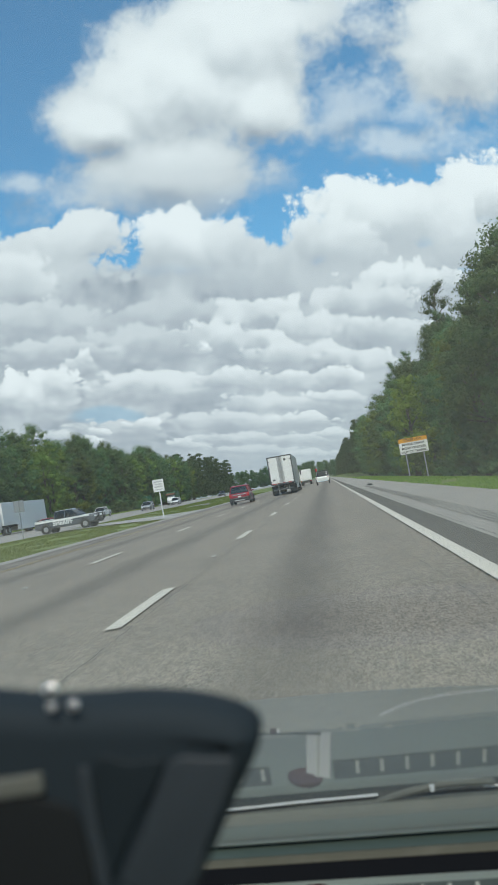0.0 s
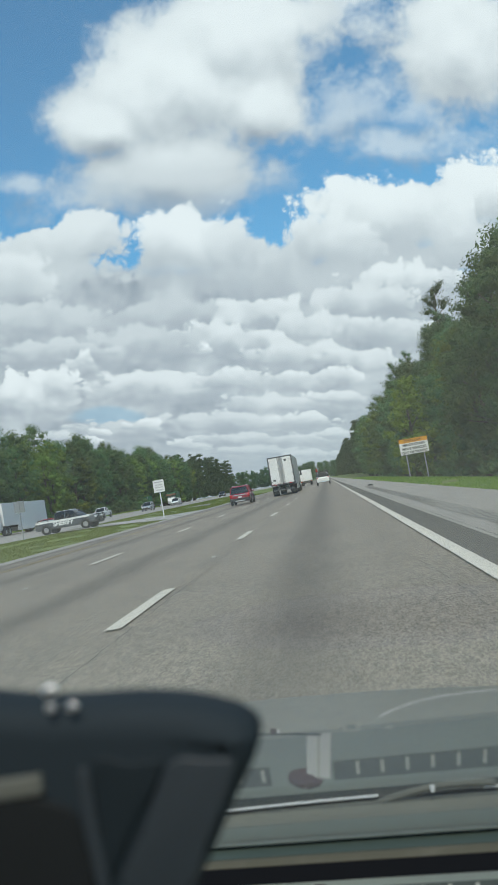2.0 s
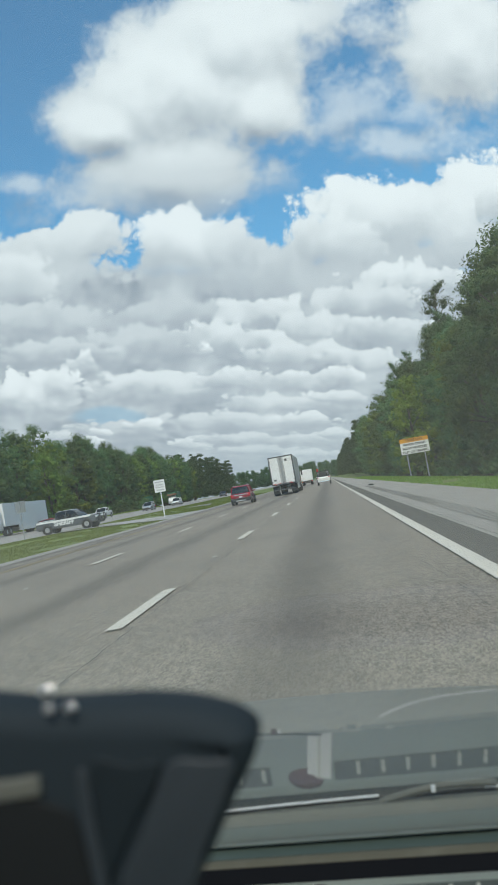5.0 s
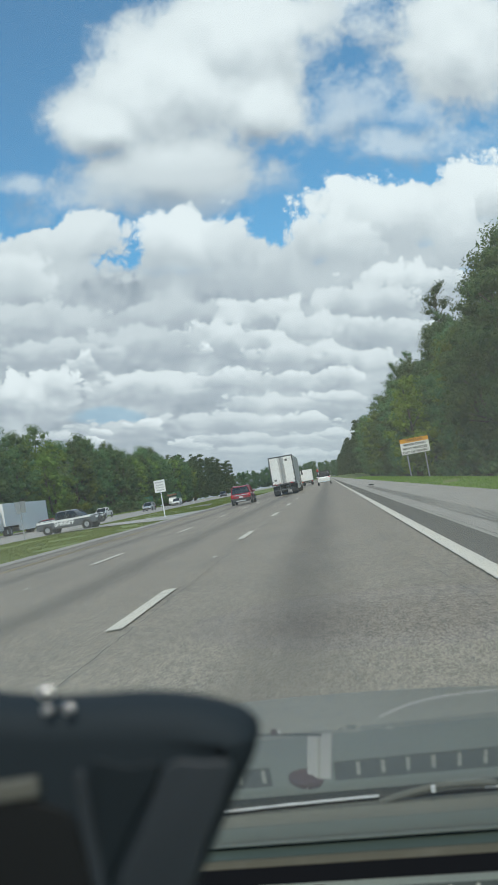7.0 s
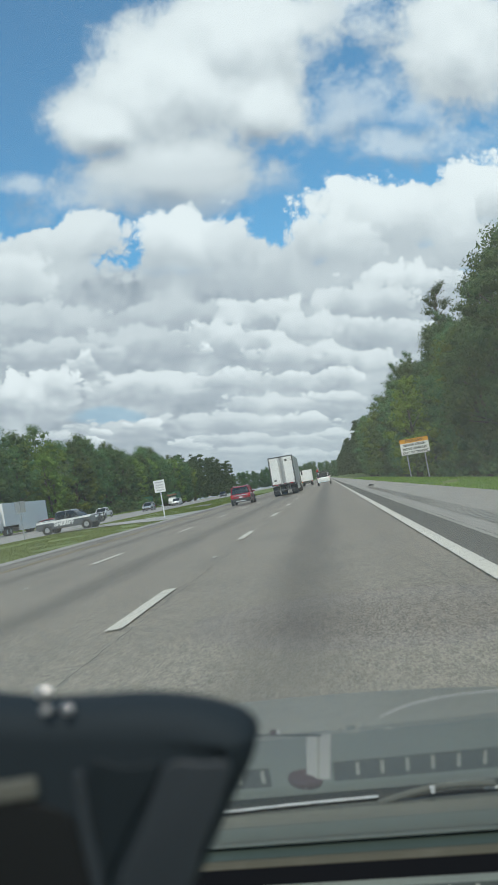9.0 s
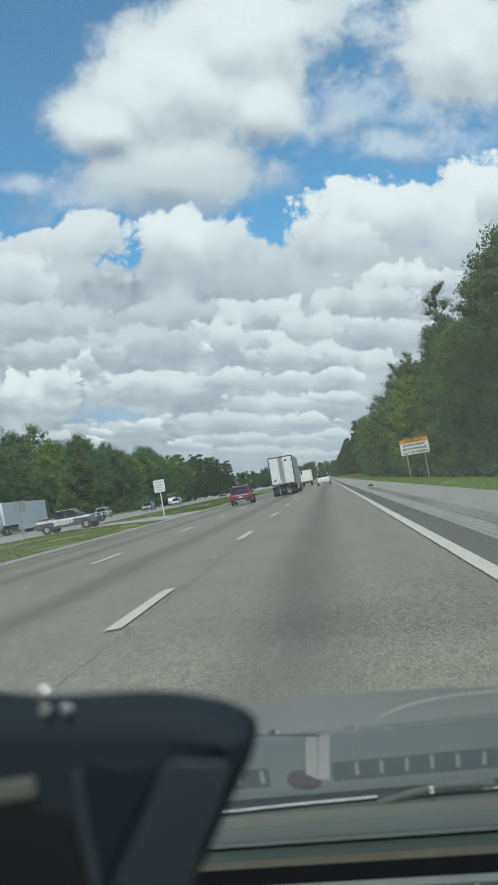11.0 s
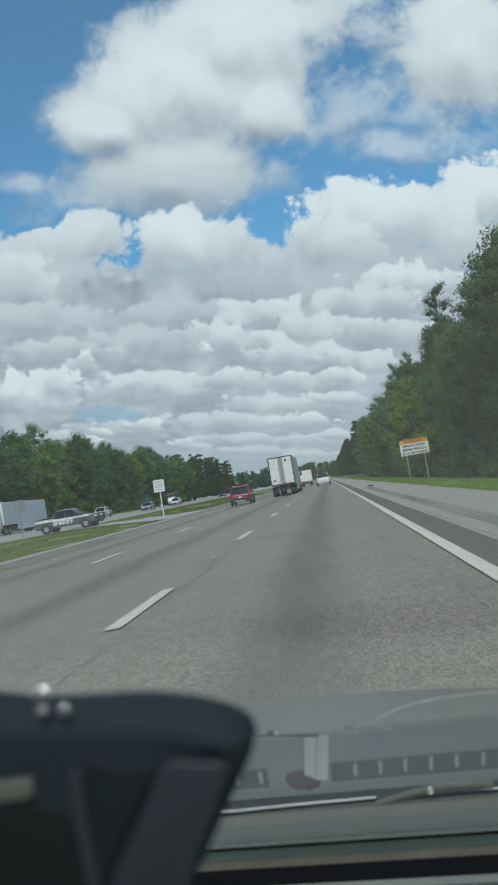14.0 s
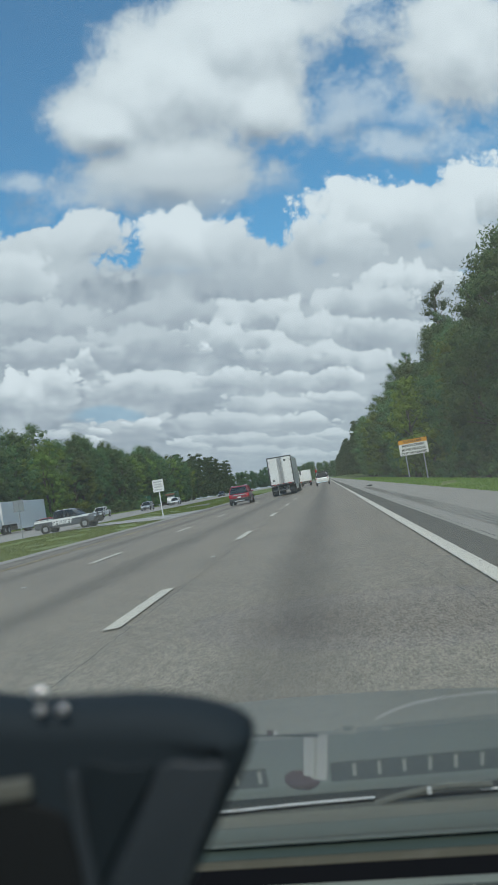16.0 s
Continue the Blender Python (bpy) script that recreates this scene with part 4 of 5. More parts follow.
box_truck(pose(-4.3, 175.0, 0.02), "white box truck far ahead on the road", TRAILER_WHITE, WHITE_PAINT)

# parked patrol pickup on the median crossing
MED = (-23.5, 74.0)
patrol = car("patrol_pickup", "pickup", GREY_PAINT, "dark grey and white patrol pickup parked on the median crossing", pose(MED[0], MED[1], level(*MED) - 0.02, 0, 0, -97))
WHITE_DECAL = material("white_decal", (0.8, 0.8, 0.78), 0.4)
part("white_stripe", box(.955, .985, -2.85, 2.4, 1.02, 1.17, 0.008), WHITE_DECAL, patrol, "white upper side panel")
part("bed_cover", box(-.86, .86, -2.85, -1.1, 1.19, 1.26, 0.03), WHITE_PAINT, patrol, "white bed cover")
part("hood_panel", box(-.7, .7, 1.5, 2.55, 1.13, 1.2, 0.04), WHITE_PAINT, patrol, "white hood panel")
part("white_roof", box(-.66, .66, -.85, .55, 1.86, 1.915, 0.03), WHITE_PAINT, patrol, "white roof panel")
push = bmesh.new()
for x in (-.5, .5):
    tube((x, 3.1, .45), (x, 3.1, 1.2), 0.05, None, 8, push)
for z in (.6, .85, 1.12):
    tube((-.8, 3.06, z), (.8, 3.06, z), 0.045, None, 8, push)
box(-.5, .5, 2.85, 3.1, .5, .6, 0.02, push)
part("push_bar", push, BLACK_PLASTIC, patrol, "black push bar")
on(writing("SHERIFF", 0.56, WHITE_DECAL), "lettering", patrol, pose(0.985, -0.15, 0.83, 0, 0, 90))

# oncoming traffic
def oncoming(name, shape, skin_paint, label, x, y):
    return car(name, shape, skin_paint, label, pose(x, y, level(x, y) + 0.02, 0, 0, 180), "oncoming traffic")


trailer_truck(pose(-41.5, 117.0, level(-41.5, 110) + 0.02, 0, 0, 180), "white box trailer truck coming on the far carriageway", "oncoming traffic")
oncoming("red_sedan", "sedan", BRIGHT_RED, "bright red sedan on the far carriageway", -35.5, 103.0)
oncoming("dark_suv", "suv", DARK_PAINT, "dark blue suv on the far carriageway", -37.0, 115.0)
oncoming("silver_suv", "suv", SILVER_PAINT, "silver grey suv on the far carriageway", -35.6, 163.0)
oncoming("white_suv", "suv", WHITE_PAINT, "white suv on the far carriageway", -35.6, 194.0)
oncoming("white_pickup", "pickup", WHITE_PAINT, "white pickup on the far carriageway", -40.2, 146.0)
oncoming("blue_suv", "suv", DARK_PAINT, "dark suv far off on the oncoming carriageway", -34.0, 268.0)
oncoming("pale_sedan", "sedan", SILVER_PAINT, "silver sedan far off on the oncoming carriageway", -38.0, 300.0)
x, y = -40.6, 222.0
refuse = box_truck(pose(x, y, level(x, y) + 0.02, 0, 0, 180), "green refuse truck with a white cab on the far carriageway", GREEN_PAINT, WHITE_PAINT)
part("rusty_arm", box(-1.15, 1.15, 5.4, 7.3, 2.5, 3.0, 0.06), RUST, refuse, "rusty lifting arms")


# ---- signs ----
SIGN_WHITE = material("sign_white", (0.78, 0.78, 0.76), 0.45, spots=[(3.0, 0.5, 0.8, (0.66, 0.66, 0.63), 0.5)])
SIGN_AMBER = material("sign_amber", (0.75, 0.34, 0.02), 0.45)
SIGN_BLACK = material("sign_black", (0.02, 0.02, 0.02), 0.5)
SIGN_GREEN = material("sign_green", (0.03, 0.11, 0.06), 0.5)
SIGN_GREY = material("sign_text_grey", (0.5, 0.5, 0.49), 0.5)
SIGN_BACK = material("sign_back", (0.35, 0.36, 0.36), 0.5, 0.5)


def law_sign(m):
    t = thing("crash_law_sign", "white and amber state law sign on two steel posts", "road sign", "", m)
    for x in (-0.75, 0.75):
        part("post", box(x - 0.05, x + 0.05, 0.02, 0.1, -0.35, 3.45, 0.01), STEEL, t)
    panel = part("panel", box(-1.22, 1.22, -0.02, 0.0, 2.05, 3.42, 0.008), SIGN_WHITE, t)
    part("amber_header", box(-1.2, 1.2, -0.026, -0.02, 3.05, 3.40, 0.002), SIGN_AMBER, panel, "amber header band")
    border = bmesh.new()
    for a in ((-1.22, 1.22, 2.05, 2.075), (-1.22, 1.22, 3.395, 3.42), (-1.22, -1.195, 2.05, 3.42), (1.195, 1.22, 2.05, 3.42)):
        box(a[0], a[1], -0.03, -0.018, a[2], a[3], 0.0, border)
    part("border", border, SIGN_BLACK, panel)
    for text, z, size in (("STATE LAW", 3.22, 0.28), ("MINOR CRASH", 2.87, 0.28), ("MOVE VEHICLES", 2.54, 0.28), ("OUT OF TRAFFIC", 2.22, 0.28)):
        on(writing(text, size, SIGN_BLACK), "lettering", panel, pose(0, -0.03, z))
    return t


law_sign(pose(7.7, 72.0, level(7.7) + 0.0, 0, 0, -4))


def small_sign(name, label, m, mat, width, height, foot, bars):
    t = thing(name, label, "road sign", "", m)
    part("post", box(-0.045, 0.045, 0.02, 0.08, -0.2, foot + height, 0.01), SIGN_WHITE if mat is SIGN_WHITE else STEEL, t)
    panel = part("panel", box(-width / 2, width / 2, -0.01, 0.01, foot, foot + height, 0.006), mat, t)
    for k in range(bars):
        z = foot + height * (0.82 - 0.64 * k / max(1, bars - 1))
        w = width * (0.32 if k % 2 else 0.38)
        part("text_bar", box(-w, w, -0.017, -0.01, z - height * 0.045, z + height * 0.045), SIGN_GREY, panel, "unreadable grey line of text")
    return t


small_sign("median_sign", "white square sign on a white post in the median", pose(-15.1, 75.0, level(-15.1, 75), 0, 0, -8), SIGN_WHITE, 1.05, 1.1, 2.35, 4)
small_sign("crossing_sign", "grey back of a square sign on a steel post", pose(-26.0, 69.0, level(-26, 69), 0, 0, 170), SIGN_BACK, 1.0, 1.0, 2.3, 0)
t = small_sign("guide_sign", "small dark guide sign beside the far carriageway", pose(-48.3, 222.0, level(-48.3, 222), 0, 0, 175), SIGN_GREEN, 2.6, 1.5, 1.8, 0)

# pale gravel crossing through the median
GRAVEL = asphalt("crossing_gravel", (0.46, 0.43, 0.39), (0.26, 0.24, 0.21), False, 0.7)
bm = bmesh.new()
rows = []
for i in range(22):
    f = i / 21
    x = ROAD_L - 0.4 + (-28.2 - ROAD_L + 0.4) * f
    flare = 3.4 + 7.0 * (1 - f) ** 3 + 5.0 * f ** 4
    rows.append([bm.verts.new((x, 75.5 + k * flare + 0.5 * noise.noise((x, k * 3, 1)), level(x, 75.5 + k * flare) + 0.03)) for k in (-1, -0.5, 0, 0.5, 1)])
for r0, r1 in zip(rows, rows[1:]):
    for i in range(4):
        bm.faces.new((r0[i], r0[i + 1], r1[i + 1], r1[i]))
bmesh.ops.recalc_face_normals(bm, faces=bm.faces)
tagged(part("median_crossing", bm, GRAVEL), "pale gravel crossing through the grass median", "crossing", kind="structure")


# rumble grooves and a scrap of tyre on the shoulder
shoulder = bpy.data.objects["road_shoulder"]
GROOVE = asphalt("groove_asphalt", (0.27, 0.25, 0.22), (0.11, 0.10, 0.09), False, 0.6)
groove_mesh = mesh_of(box(-0.2, 0.2, -0.07, 0.07, 0.019, 0.0235, 0.002), "groove", GROOVE)
for k in range(150):
    g = new("groove", groove_mesh)
    g.location, g.parent = (LINE_R + 1.22 + random.uniform(-0.02, 0.02), 8.0 + k * 0.34, 0), shoulder
bm = bmesh.new()
rings = []
for i in range(9):
    a = -0.8 + i * 0.2
    rings.append([(0.32 * math.sin(a) + u * 0.02, 0.1 * i * 0.5 + v * 0.08, 0.045 + 0.10 * math.cos(a) * abs(math.sin(i)) + w * 0.012) for u, v, w in ((-1, -1, -1), (1, -1, 1), (1, 1, 1), (-1, 1, -1))])
tagged(part("tyre_scrap", loft(rings), RUBBER, None, m=pose(3.0, 58.0, 0.0, 0, 0, 70)), "torn black scrap of tyre lying on the shoulder", "tyre scrap")


# marker posts beyond the far carriageway and pale drain aprons in the median
for y in steps(88, 330, 40):
    post = thing("marker_post", "slim white marker post in the far verge", "post", "marker posts", pose(-47.3, y, level(-47.3, y)))
    part("shaft", box(-0.05, 0.05, -0.03, 0.03, -0.1, 1.15, 0.01), SIGN_WHITE, post)
    part("reflector", box(-0.045, 0.045, -0.036, -0.029, 0.95, 1.08, 0.004), SIGN_AMBER, post, "amber reflector")
for x, y in ((-18.5, 118.0), (-18.0, 165.0)):
    bm = bmesh.new()
    rim = [bm.verts.new((x + 1.6 * math.cos(a) * (1 + 0.2 * noise.noise((a, y, 1))), y + 3.2 * math.sin(a) * (1 + 0.2 * noise.noise((a, y, 2))), level(x, y) + 0.04)) for a in (math.tau * k / 18 for k in range(18))]
    top = bm.faces.new(rim)
    low = bmesh.ops.extrude_face_region(bm, geom=[top])
    bmesh.ops.translate(bm, verts=[v for v in low["geom"] if isinstance(v, bmesh.types.BMVert)], vec=(0, 0, -0.2))
    bmesh.ops.recalc_face_normals(bm, faces=bm.faces)
    tagged(part("drain_apron", bm, GRAVEL), "pale concrete drain apron in the median grass", "drain", "drain aprons")


# ---- the car that carries the camera ----
HOOD_GREY = material("hood_paint", (0.059, 0.067, 0.061), 0.45, 0.0, spots=[(2.0, 0.4, 0.7, (0.05, 0.055, 0.057), 0.6), (90.0, 0.55, 0.75, (0.08, 0.08, 0.078), 0.35)], spec=0.3)
PAD = material("pale_dash_vinyl", (0.335, 0.345, 0.285), 0.75, spots=[(12.0, 0.45, 0.7, (0.29, 0.30, 0.25), 0.6), (160.0, 0.5, 0.7, (0.22, 0.225, 0.21), 0.5)], bump=0.25, bump_scale=260.0)
CHANNEL = material("dark_dash_vinyl", (0.165, 0.195, 0.168), 0.7, spots=[(14.0, 0.45, 0.7, (0.13, 0.15, 0.148), 0.6), (200.0, 0.55, 0.75, (0.19, 0.2, 0.19), 0.4)], bump=0.25, bump_scale=260.0)
SEAL = material("dusty_seal", (0.078, 0.076, 0.056), 0.9, spots=[(25.0, 0.45, 0.7, (0.10, 0.097, 0.075), 0.8)], spec=0.15)
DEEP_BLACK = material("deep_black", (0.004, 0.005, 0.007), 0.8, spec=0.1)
FRIT = material("glass_border", (0.042, 0.060, 0.052), 0.6, spots=[(20.0, 0.45, 0.7, (0.055, 0.075, 0.066), 0.6)], spec=0.2)
HOUSING = material("device_plastic", (0.018, 0.026, 0.032), 0.75, spots=[(7.0, 0.4, 0.7, (0.023, 0.032, 0.039), 0.8)], spec=0.12)
STAND_GREY = material("stand_plastic", (0.029, 0.037, 0.044), 0.5, spots=[(9.0, 0.4, 0.7, (0.024, 0.032, 0.038), 0.8)], spec=0.35)
STAND_SHADE = material("stand_shade_plastic", (0.011, 0.017, 0.021), 0.6, spots=[(9.0, 0.4, 0.7, (0.015, 0.022, 0.026), 0.8)], spec=0.2)
CLOTH = material("cabin_cloth", (0.05, 0.05, 0.05), 0.9, spots=[(9.0, 0.4, 0.7, (0.07, 0.07, 0.068), 0.6)])
CARD = material("white_card", (0.80, 0.80, 0.78), 0.6)
DULL_CARD = material("dull_card", (0.43, 0.44, 0.40), 0.7, spots=[(30.0, 0.45, 0.7, (0.42, 0.42, 0.39), 0.6)])
SLOT = material("demister_slot", (0.055, 0.066, 0.060), 0.8, spots=[(40.0, 0.45, 0.7, (0.04, 0.048, 0.044), 0.6)], spec=0.15)
SENSOR = material("sensor_dome", (0.07, 0.03, 0.03), 0.12)


def glass_sheet():
    """Green-tinted laminated glass; its film of dust is thickened to paint a veil of haze. Its inner face mirrors the
    shelf below.
    """
    m = bpy.data.materials.new("windscreen_glass")
    m.use_nodes = True
    t = m.node_tree
    n_, put_, calc_, step_, mix_, noise_ = graph(t)
    t.nodes.remove(t.nodes["Principled BSDF"])
    clear = n_("ShaderNodeBsdfTransparent", Color=(0.872, 0.905, 0.895, 1.0))
    dust = n_("ShaderNodeBsdfDiffuse", Color=(0.58, 0.57, 0.51, 1.0))
    film = n_("ShaderNodeBsdfTranslucent", Color=(0.59, 0.585, 0.53, 1.0))
    gloss = n_("ShaderNodeBsdfGlossy", Color=(1.0, 1.0, 1.0, 1.0), Roughness=0.0)
    place = n_("ShaderNodeTexCoord").outputs["Object"]
    veiled = n_("ShaderNodeMixShader")
    put_(veiled.inputs[0], step_(noise_(place, 9.0, 5.0), 0.3, 0.75, 0.095, 0.135))
    both = n_("ShaderNodeMixShader")
    both.inputs[0].default_value = 0.6
    t.links.new(dust.outputs[0], both.inputs[1])
    t.links.new(film.outputs[0], both.inputs[2])
    t.links.new(clear.outputs[0], veiled.inputs[1])
    t.links.new(both.outputs[0], veiled.inputs[2])
    facing = n_("ShaderNodeLayerWeight", Blend=0.5)
    share = calc_("ADD", calc_("MULTIPLY", calc_("POWER", facing.outputs["Facing"], 5.0), 0.9), 0.04)
    mixed = n_("ShaderNodeMixShader")
    put_(mixed.inputs[0], share)
    t.links.new(veiled.outputs[0], mixed.inputs[1])
    t.links.new(gloss.outputs[0], mixed.inputs[2])
    t.links.new(mixed.outputs[0], t.nodes["Material Output"].inputs[0])
    return m


def outer_glass():
    m = bpy.data.materials.new("windscreen_outer_face")
    m.use_nodes = True
    t = m.node_tree
    t.nodes.remove(t.nodes["Principled BSDF"])
    clear = t.nodes.new("ShaderNodeBsdfTransparent")
    clear.inputs[0].default_value = (0.98, 1.0, 0.99, 1.0)
    t.links.new(clear.outputs[0], t.nodes["Material Output"].inputs[0])
    return m


MIDDLE = -0.45                     # the car's middle line
SHELF = 0.880                      # height of the shelf under the windscreen
WELL = SHELF - 0.011               # floor of the dark channel
RAKE = radians(28)


def foot_of_glass(x):
    return 0.71 - 0.155 * math.sqrt((x - MIDDLE) ** 2 + 0.0016)


def hood_edge(x):
    return 0.742 + 0.09 * x


def hood_height(x, y):
    return 0.871 - 0.0398 * (y - 0.74) - 0.128 * (y - 0.74) ** 2 - 0.095 * ((x - MIDDLE) ** 2 - 0.2)


def grid(xs, rows_at, place):
    bm = bmesh.new()
    rows = [[bm.verts.new(place(x, f)) for x in xs] for f in rows_at]
    for r0, r1 in zip(rows, rows[1:]):
        for i in range(len(xs) - 1):
            bm.faces.new((r0[i], r0[i + 1], r1[i + 1], r1[i]))
    return bm


def thick(bm, way, depth):
    """Gives an open sheet thickness."""
    back = bmesh.ops.extrude_face_region(bm, geom=list(bm.faces))
    bmesh.ops.translate(bm, verts=[v for v in back["geom"] if isinstance(v, bmesh.types.BMVert)], vec=Vector(way) * depth)
    bmesh.ops.recalc_face_normals(bm, faces=bm.faces)
    return bm


own = thing("own_car", "grey car whose shelf and windscreen frame the drive", "car")
car_xs = steps(MIDDLE - 0.88, MIDDLE + 0.88, 0.06)
part("hood", thick(grid(car_xs, steps(0.0, 1.0, 0.045), lambda x, f: (x, hood_edge(x) + 0.003 + (1.9 - hood_edge(x)) * f, hood_height(x, hood_edge(x) + 0.003 + (1.9 - hood_edge(x)) * f))), (0, 0, -1), 0.005), HOOD_GREY, own, "grey metallic hood", True)
# rear lip of the hood, its sky reflection painted white, broken where the wiper arm stands
lip = bmesh.new()
for a, b in ((-1.0, -0.006), (0.085, 0.25)):
    cuts = steps(a, b, 0.04)
    for p, q in zip(cuts, cuts[1:]):
        tube((p, hood_edge(p), hood_height(p, 0.742) + 0.0005), (q, hood_edge(q), hood_height(q, 0.742) + 0.0005), 0.0013, None, 8, lip)
part("hood_lip", lip, CARD, own, "rear lip of the hood with its sky reflection painted white")
COWL = material("cowl_grey", (0.185, 0.19, 0.165), 0.7, spots=[(15.0, 0.45, 0.7, (0.165, 0.17, 0.148), 0.6), (120.0, 0.55, 0.75, (0.21, 0.21, 0.185), 0.4)], spec=0.25)
part("cowl", thick(grid(car_xs, (0.0, 0.5, 1.0), lambda x, f: (x, foot_of_glass(x) + 0.006 + (hood_edge(x) - foot_of_glass(x) - 0.006) * f, (SHELF - 0.004) * (1 - f) + (hood_height(x, 0.742) - 0.003) * f)), (0, 0, -1), 0.02), COWL, own, "dusty grey cowl")
# the dark wiper arm lies along the hood's edge
wiper = bmesh.new()
for i in range(10):
    f0, f1 = i / 10, (i + 1) / 10
    p, q = [(-0.006 + 0.1 * f, 0.735 + 0.09 * (-0.006 + 0.1 * f), SHELF - 0.0115 + 0.005 * math.sin(math.pi * f)) for f in (f0, f1)]
    tube(p, q, 0.0032, None, 8, wiper)
arm = part("wiper_arm", wiper, COWL, own, "dark wiper arm")
part("wiper_nut", tube((0.040, 0.727, SHELF - 0.006), (0.040, 0.727, SHELF - 0.001), 0.0022, 0.002, 10), CARD, arm, "small bright nut")

glass_bm = thick(grid(steps(MIDDLE - 0.88, MIDDLE + 0.88, 0.09), steps(0.0, 1.05, 0.105), lambda x, s: (x, foot_of_glass(x) - s * math.cos(RAKE), SHELF + s * math.sin(RAKE))), (0, math.sin(RAKE), math.cos(RAKE)), 0.004)
pane = part("windscreen", glass_bm, glass_sheet(), own, "green-tinted windscreen with dust and a painted veil of haze")
pane.data.materials.append(outer_glass())
inward = Vector((0, -math.sin(RAKE), -math.cos(RAKE)))
for f in pane.data.polygons:
    f.material_index = 0 if f.normal.dot(inward) > 0.7 else 1
pane.visible_shadow = False
part("glass_border", thick(grid(car_xs, (0.003, 0.009), lambda x, s: (x, foot_of_glass(x) - s * math.cos(RAKE) - 0.001, SHELF + s * math.sin(RAKE) - 0.001)), (0, 0.5, 0.85), 0.0006), FRIT, own, "black printed border of the glass")



def mirror_patch_vinyl():
    """The pad's vinyl, painted darker for a dark band in the glass's reflection; it fades out to its rim."""
    m = material("dark_mirror_vinyl", (0.30, 0.305, 0.285), 0.75)
    t = m.node_tree
    n_, put_, calc_, step_, mix_, noise_ = graph(t)
    place = n_("ShaderNodeTexCoord").outputs["Object"]
    xyz = n_("ShaderNodeSeparateXYZ")
    put_(xyz.inputs[0], place)
    r = calc_("ADD", calc_("POWER", calc_("DIVIDE", xyz.outputs[0], 0.125), 2.0), calc_("POWER", calc_("DIVIDE", xyz.outputs[1], 0.022), 2.0))
    r = calc_("ADD", r, calc_("MULTIPLY", calc_("SUBTRACT", noise_(place, 60.0, 3.0), 0.5), 0.5))
    put_(t.nodes["Principled BSDF"].inputs["Base Color"], mix_(step_(r, 0.85, 0.0, 0.0, 0.68), (0.29, 0.295, 0.275, 1.0), (0.06, 0.055, 0.045, 1.0)))
    return m


shelf = part("dashboard", thick(grid(car_xs, (0.0, 0.4, 0.7, 1.0), lambda x, f: (x, foot_of_glass(x) - 0.0415 - f * 0.0825, WELL)), (0, 0, -1), 0.02), CHANNEL, own, "dark vinyl channel of the dashboard")
part("glass_border_foot", thick(grid(car_xs, (0.0, 0.5, 1.0), lambda x, f: (x, foot_of_glass(x) - 0.001 - f * 0.022, SHELF + 0.0002)), (0, 0, -1), 0.006), FRIT, shelf, "dark green printed foot of the glass")
part("glass_seal", thick(grid(car_xs, (0.0, 0.5, 1.0), lambda x, f: (x, foot_of_glass(x) - 0.0235 - f * 0.0135, SHELF + 0.001 * math.sin(math.pi * f))), (0, 0, -1), 0.006), SEAL, shelf, "dusty beige seal")
# a solid strip fills the gap; the shade down in it is put in as black
part("gap", thick(grid(car_xs, (0.0, 1.0), lambda x, f: (x, foot_of_glass(x) - 0.0375 - f * 0.0045, SHELF - 0.0005 - f * 0.0110)), (0, 1, 0), 0.004), DEEP_BLACK, shelf, "black strip painted as the shade in the gap")
part("dash_pad", thick(grid(car_xs, (0.0, 0.04, 0.1, 0.5, 1.0), lambda x, f: (x, foot_of_glass(x) - 0.123 - f * 0.115, SHELF + 0.003 + 0.006 * min(1.0, f * 10))), (0, 0, -1), 0.02), PAD, shelf, "pale vinyl dashboard pad")
part("dash_top", thick(grid(car_xs, (0.0, 0.3, 0.6, 0.88, 1.0), lambda x, f: (x, foot_of_glass(x) - 0.2385 - f * 0.44, SHELF + 0.009 - 0.3 * max(0.0, f - 0.88))), (0, 0, -1), 0.02), PAD, shelf, "grey dashboard top")
# added dark patch that draws the dark band of the windscreen's reflection
mirror_patch = bmesh.new()
bmesh.ops.create_circle(mirror_patch, cap_ends=True, segments=40, radius=1.0, matrix=Matrix.Diagonal((0.128, 0.0235, 1, 1)))
part("pad_stain", thick(mirror_patch, (0, 0, -1), 0.0012), mirror_patch_vinyl(), shelf, "dark patch painted on the pad for a dark band in the glass's reflection", m=pose(0.012, 0.412, SHELF + 0.0102, 0, 0, -4))
# pale piping where the channel meets the pad, and small clips lying in the channel
piping = bmesh.new()
line = [(x, 0.471 + 0.033 * math.exp(-(x + 0.009) / 0.034), SHELF + 0.0095) for x in steps(-0.003, 0.11, 0.005)]
for p, q in zip(line, line[1:]):
    tube(p, q, 0.0004, None, 6, piping)
part("piping", piping, CARD, shelf, "thin pale piping")
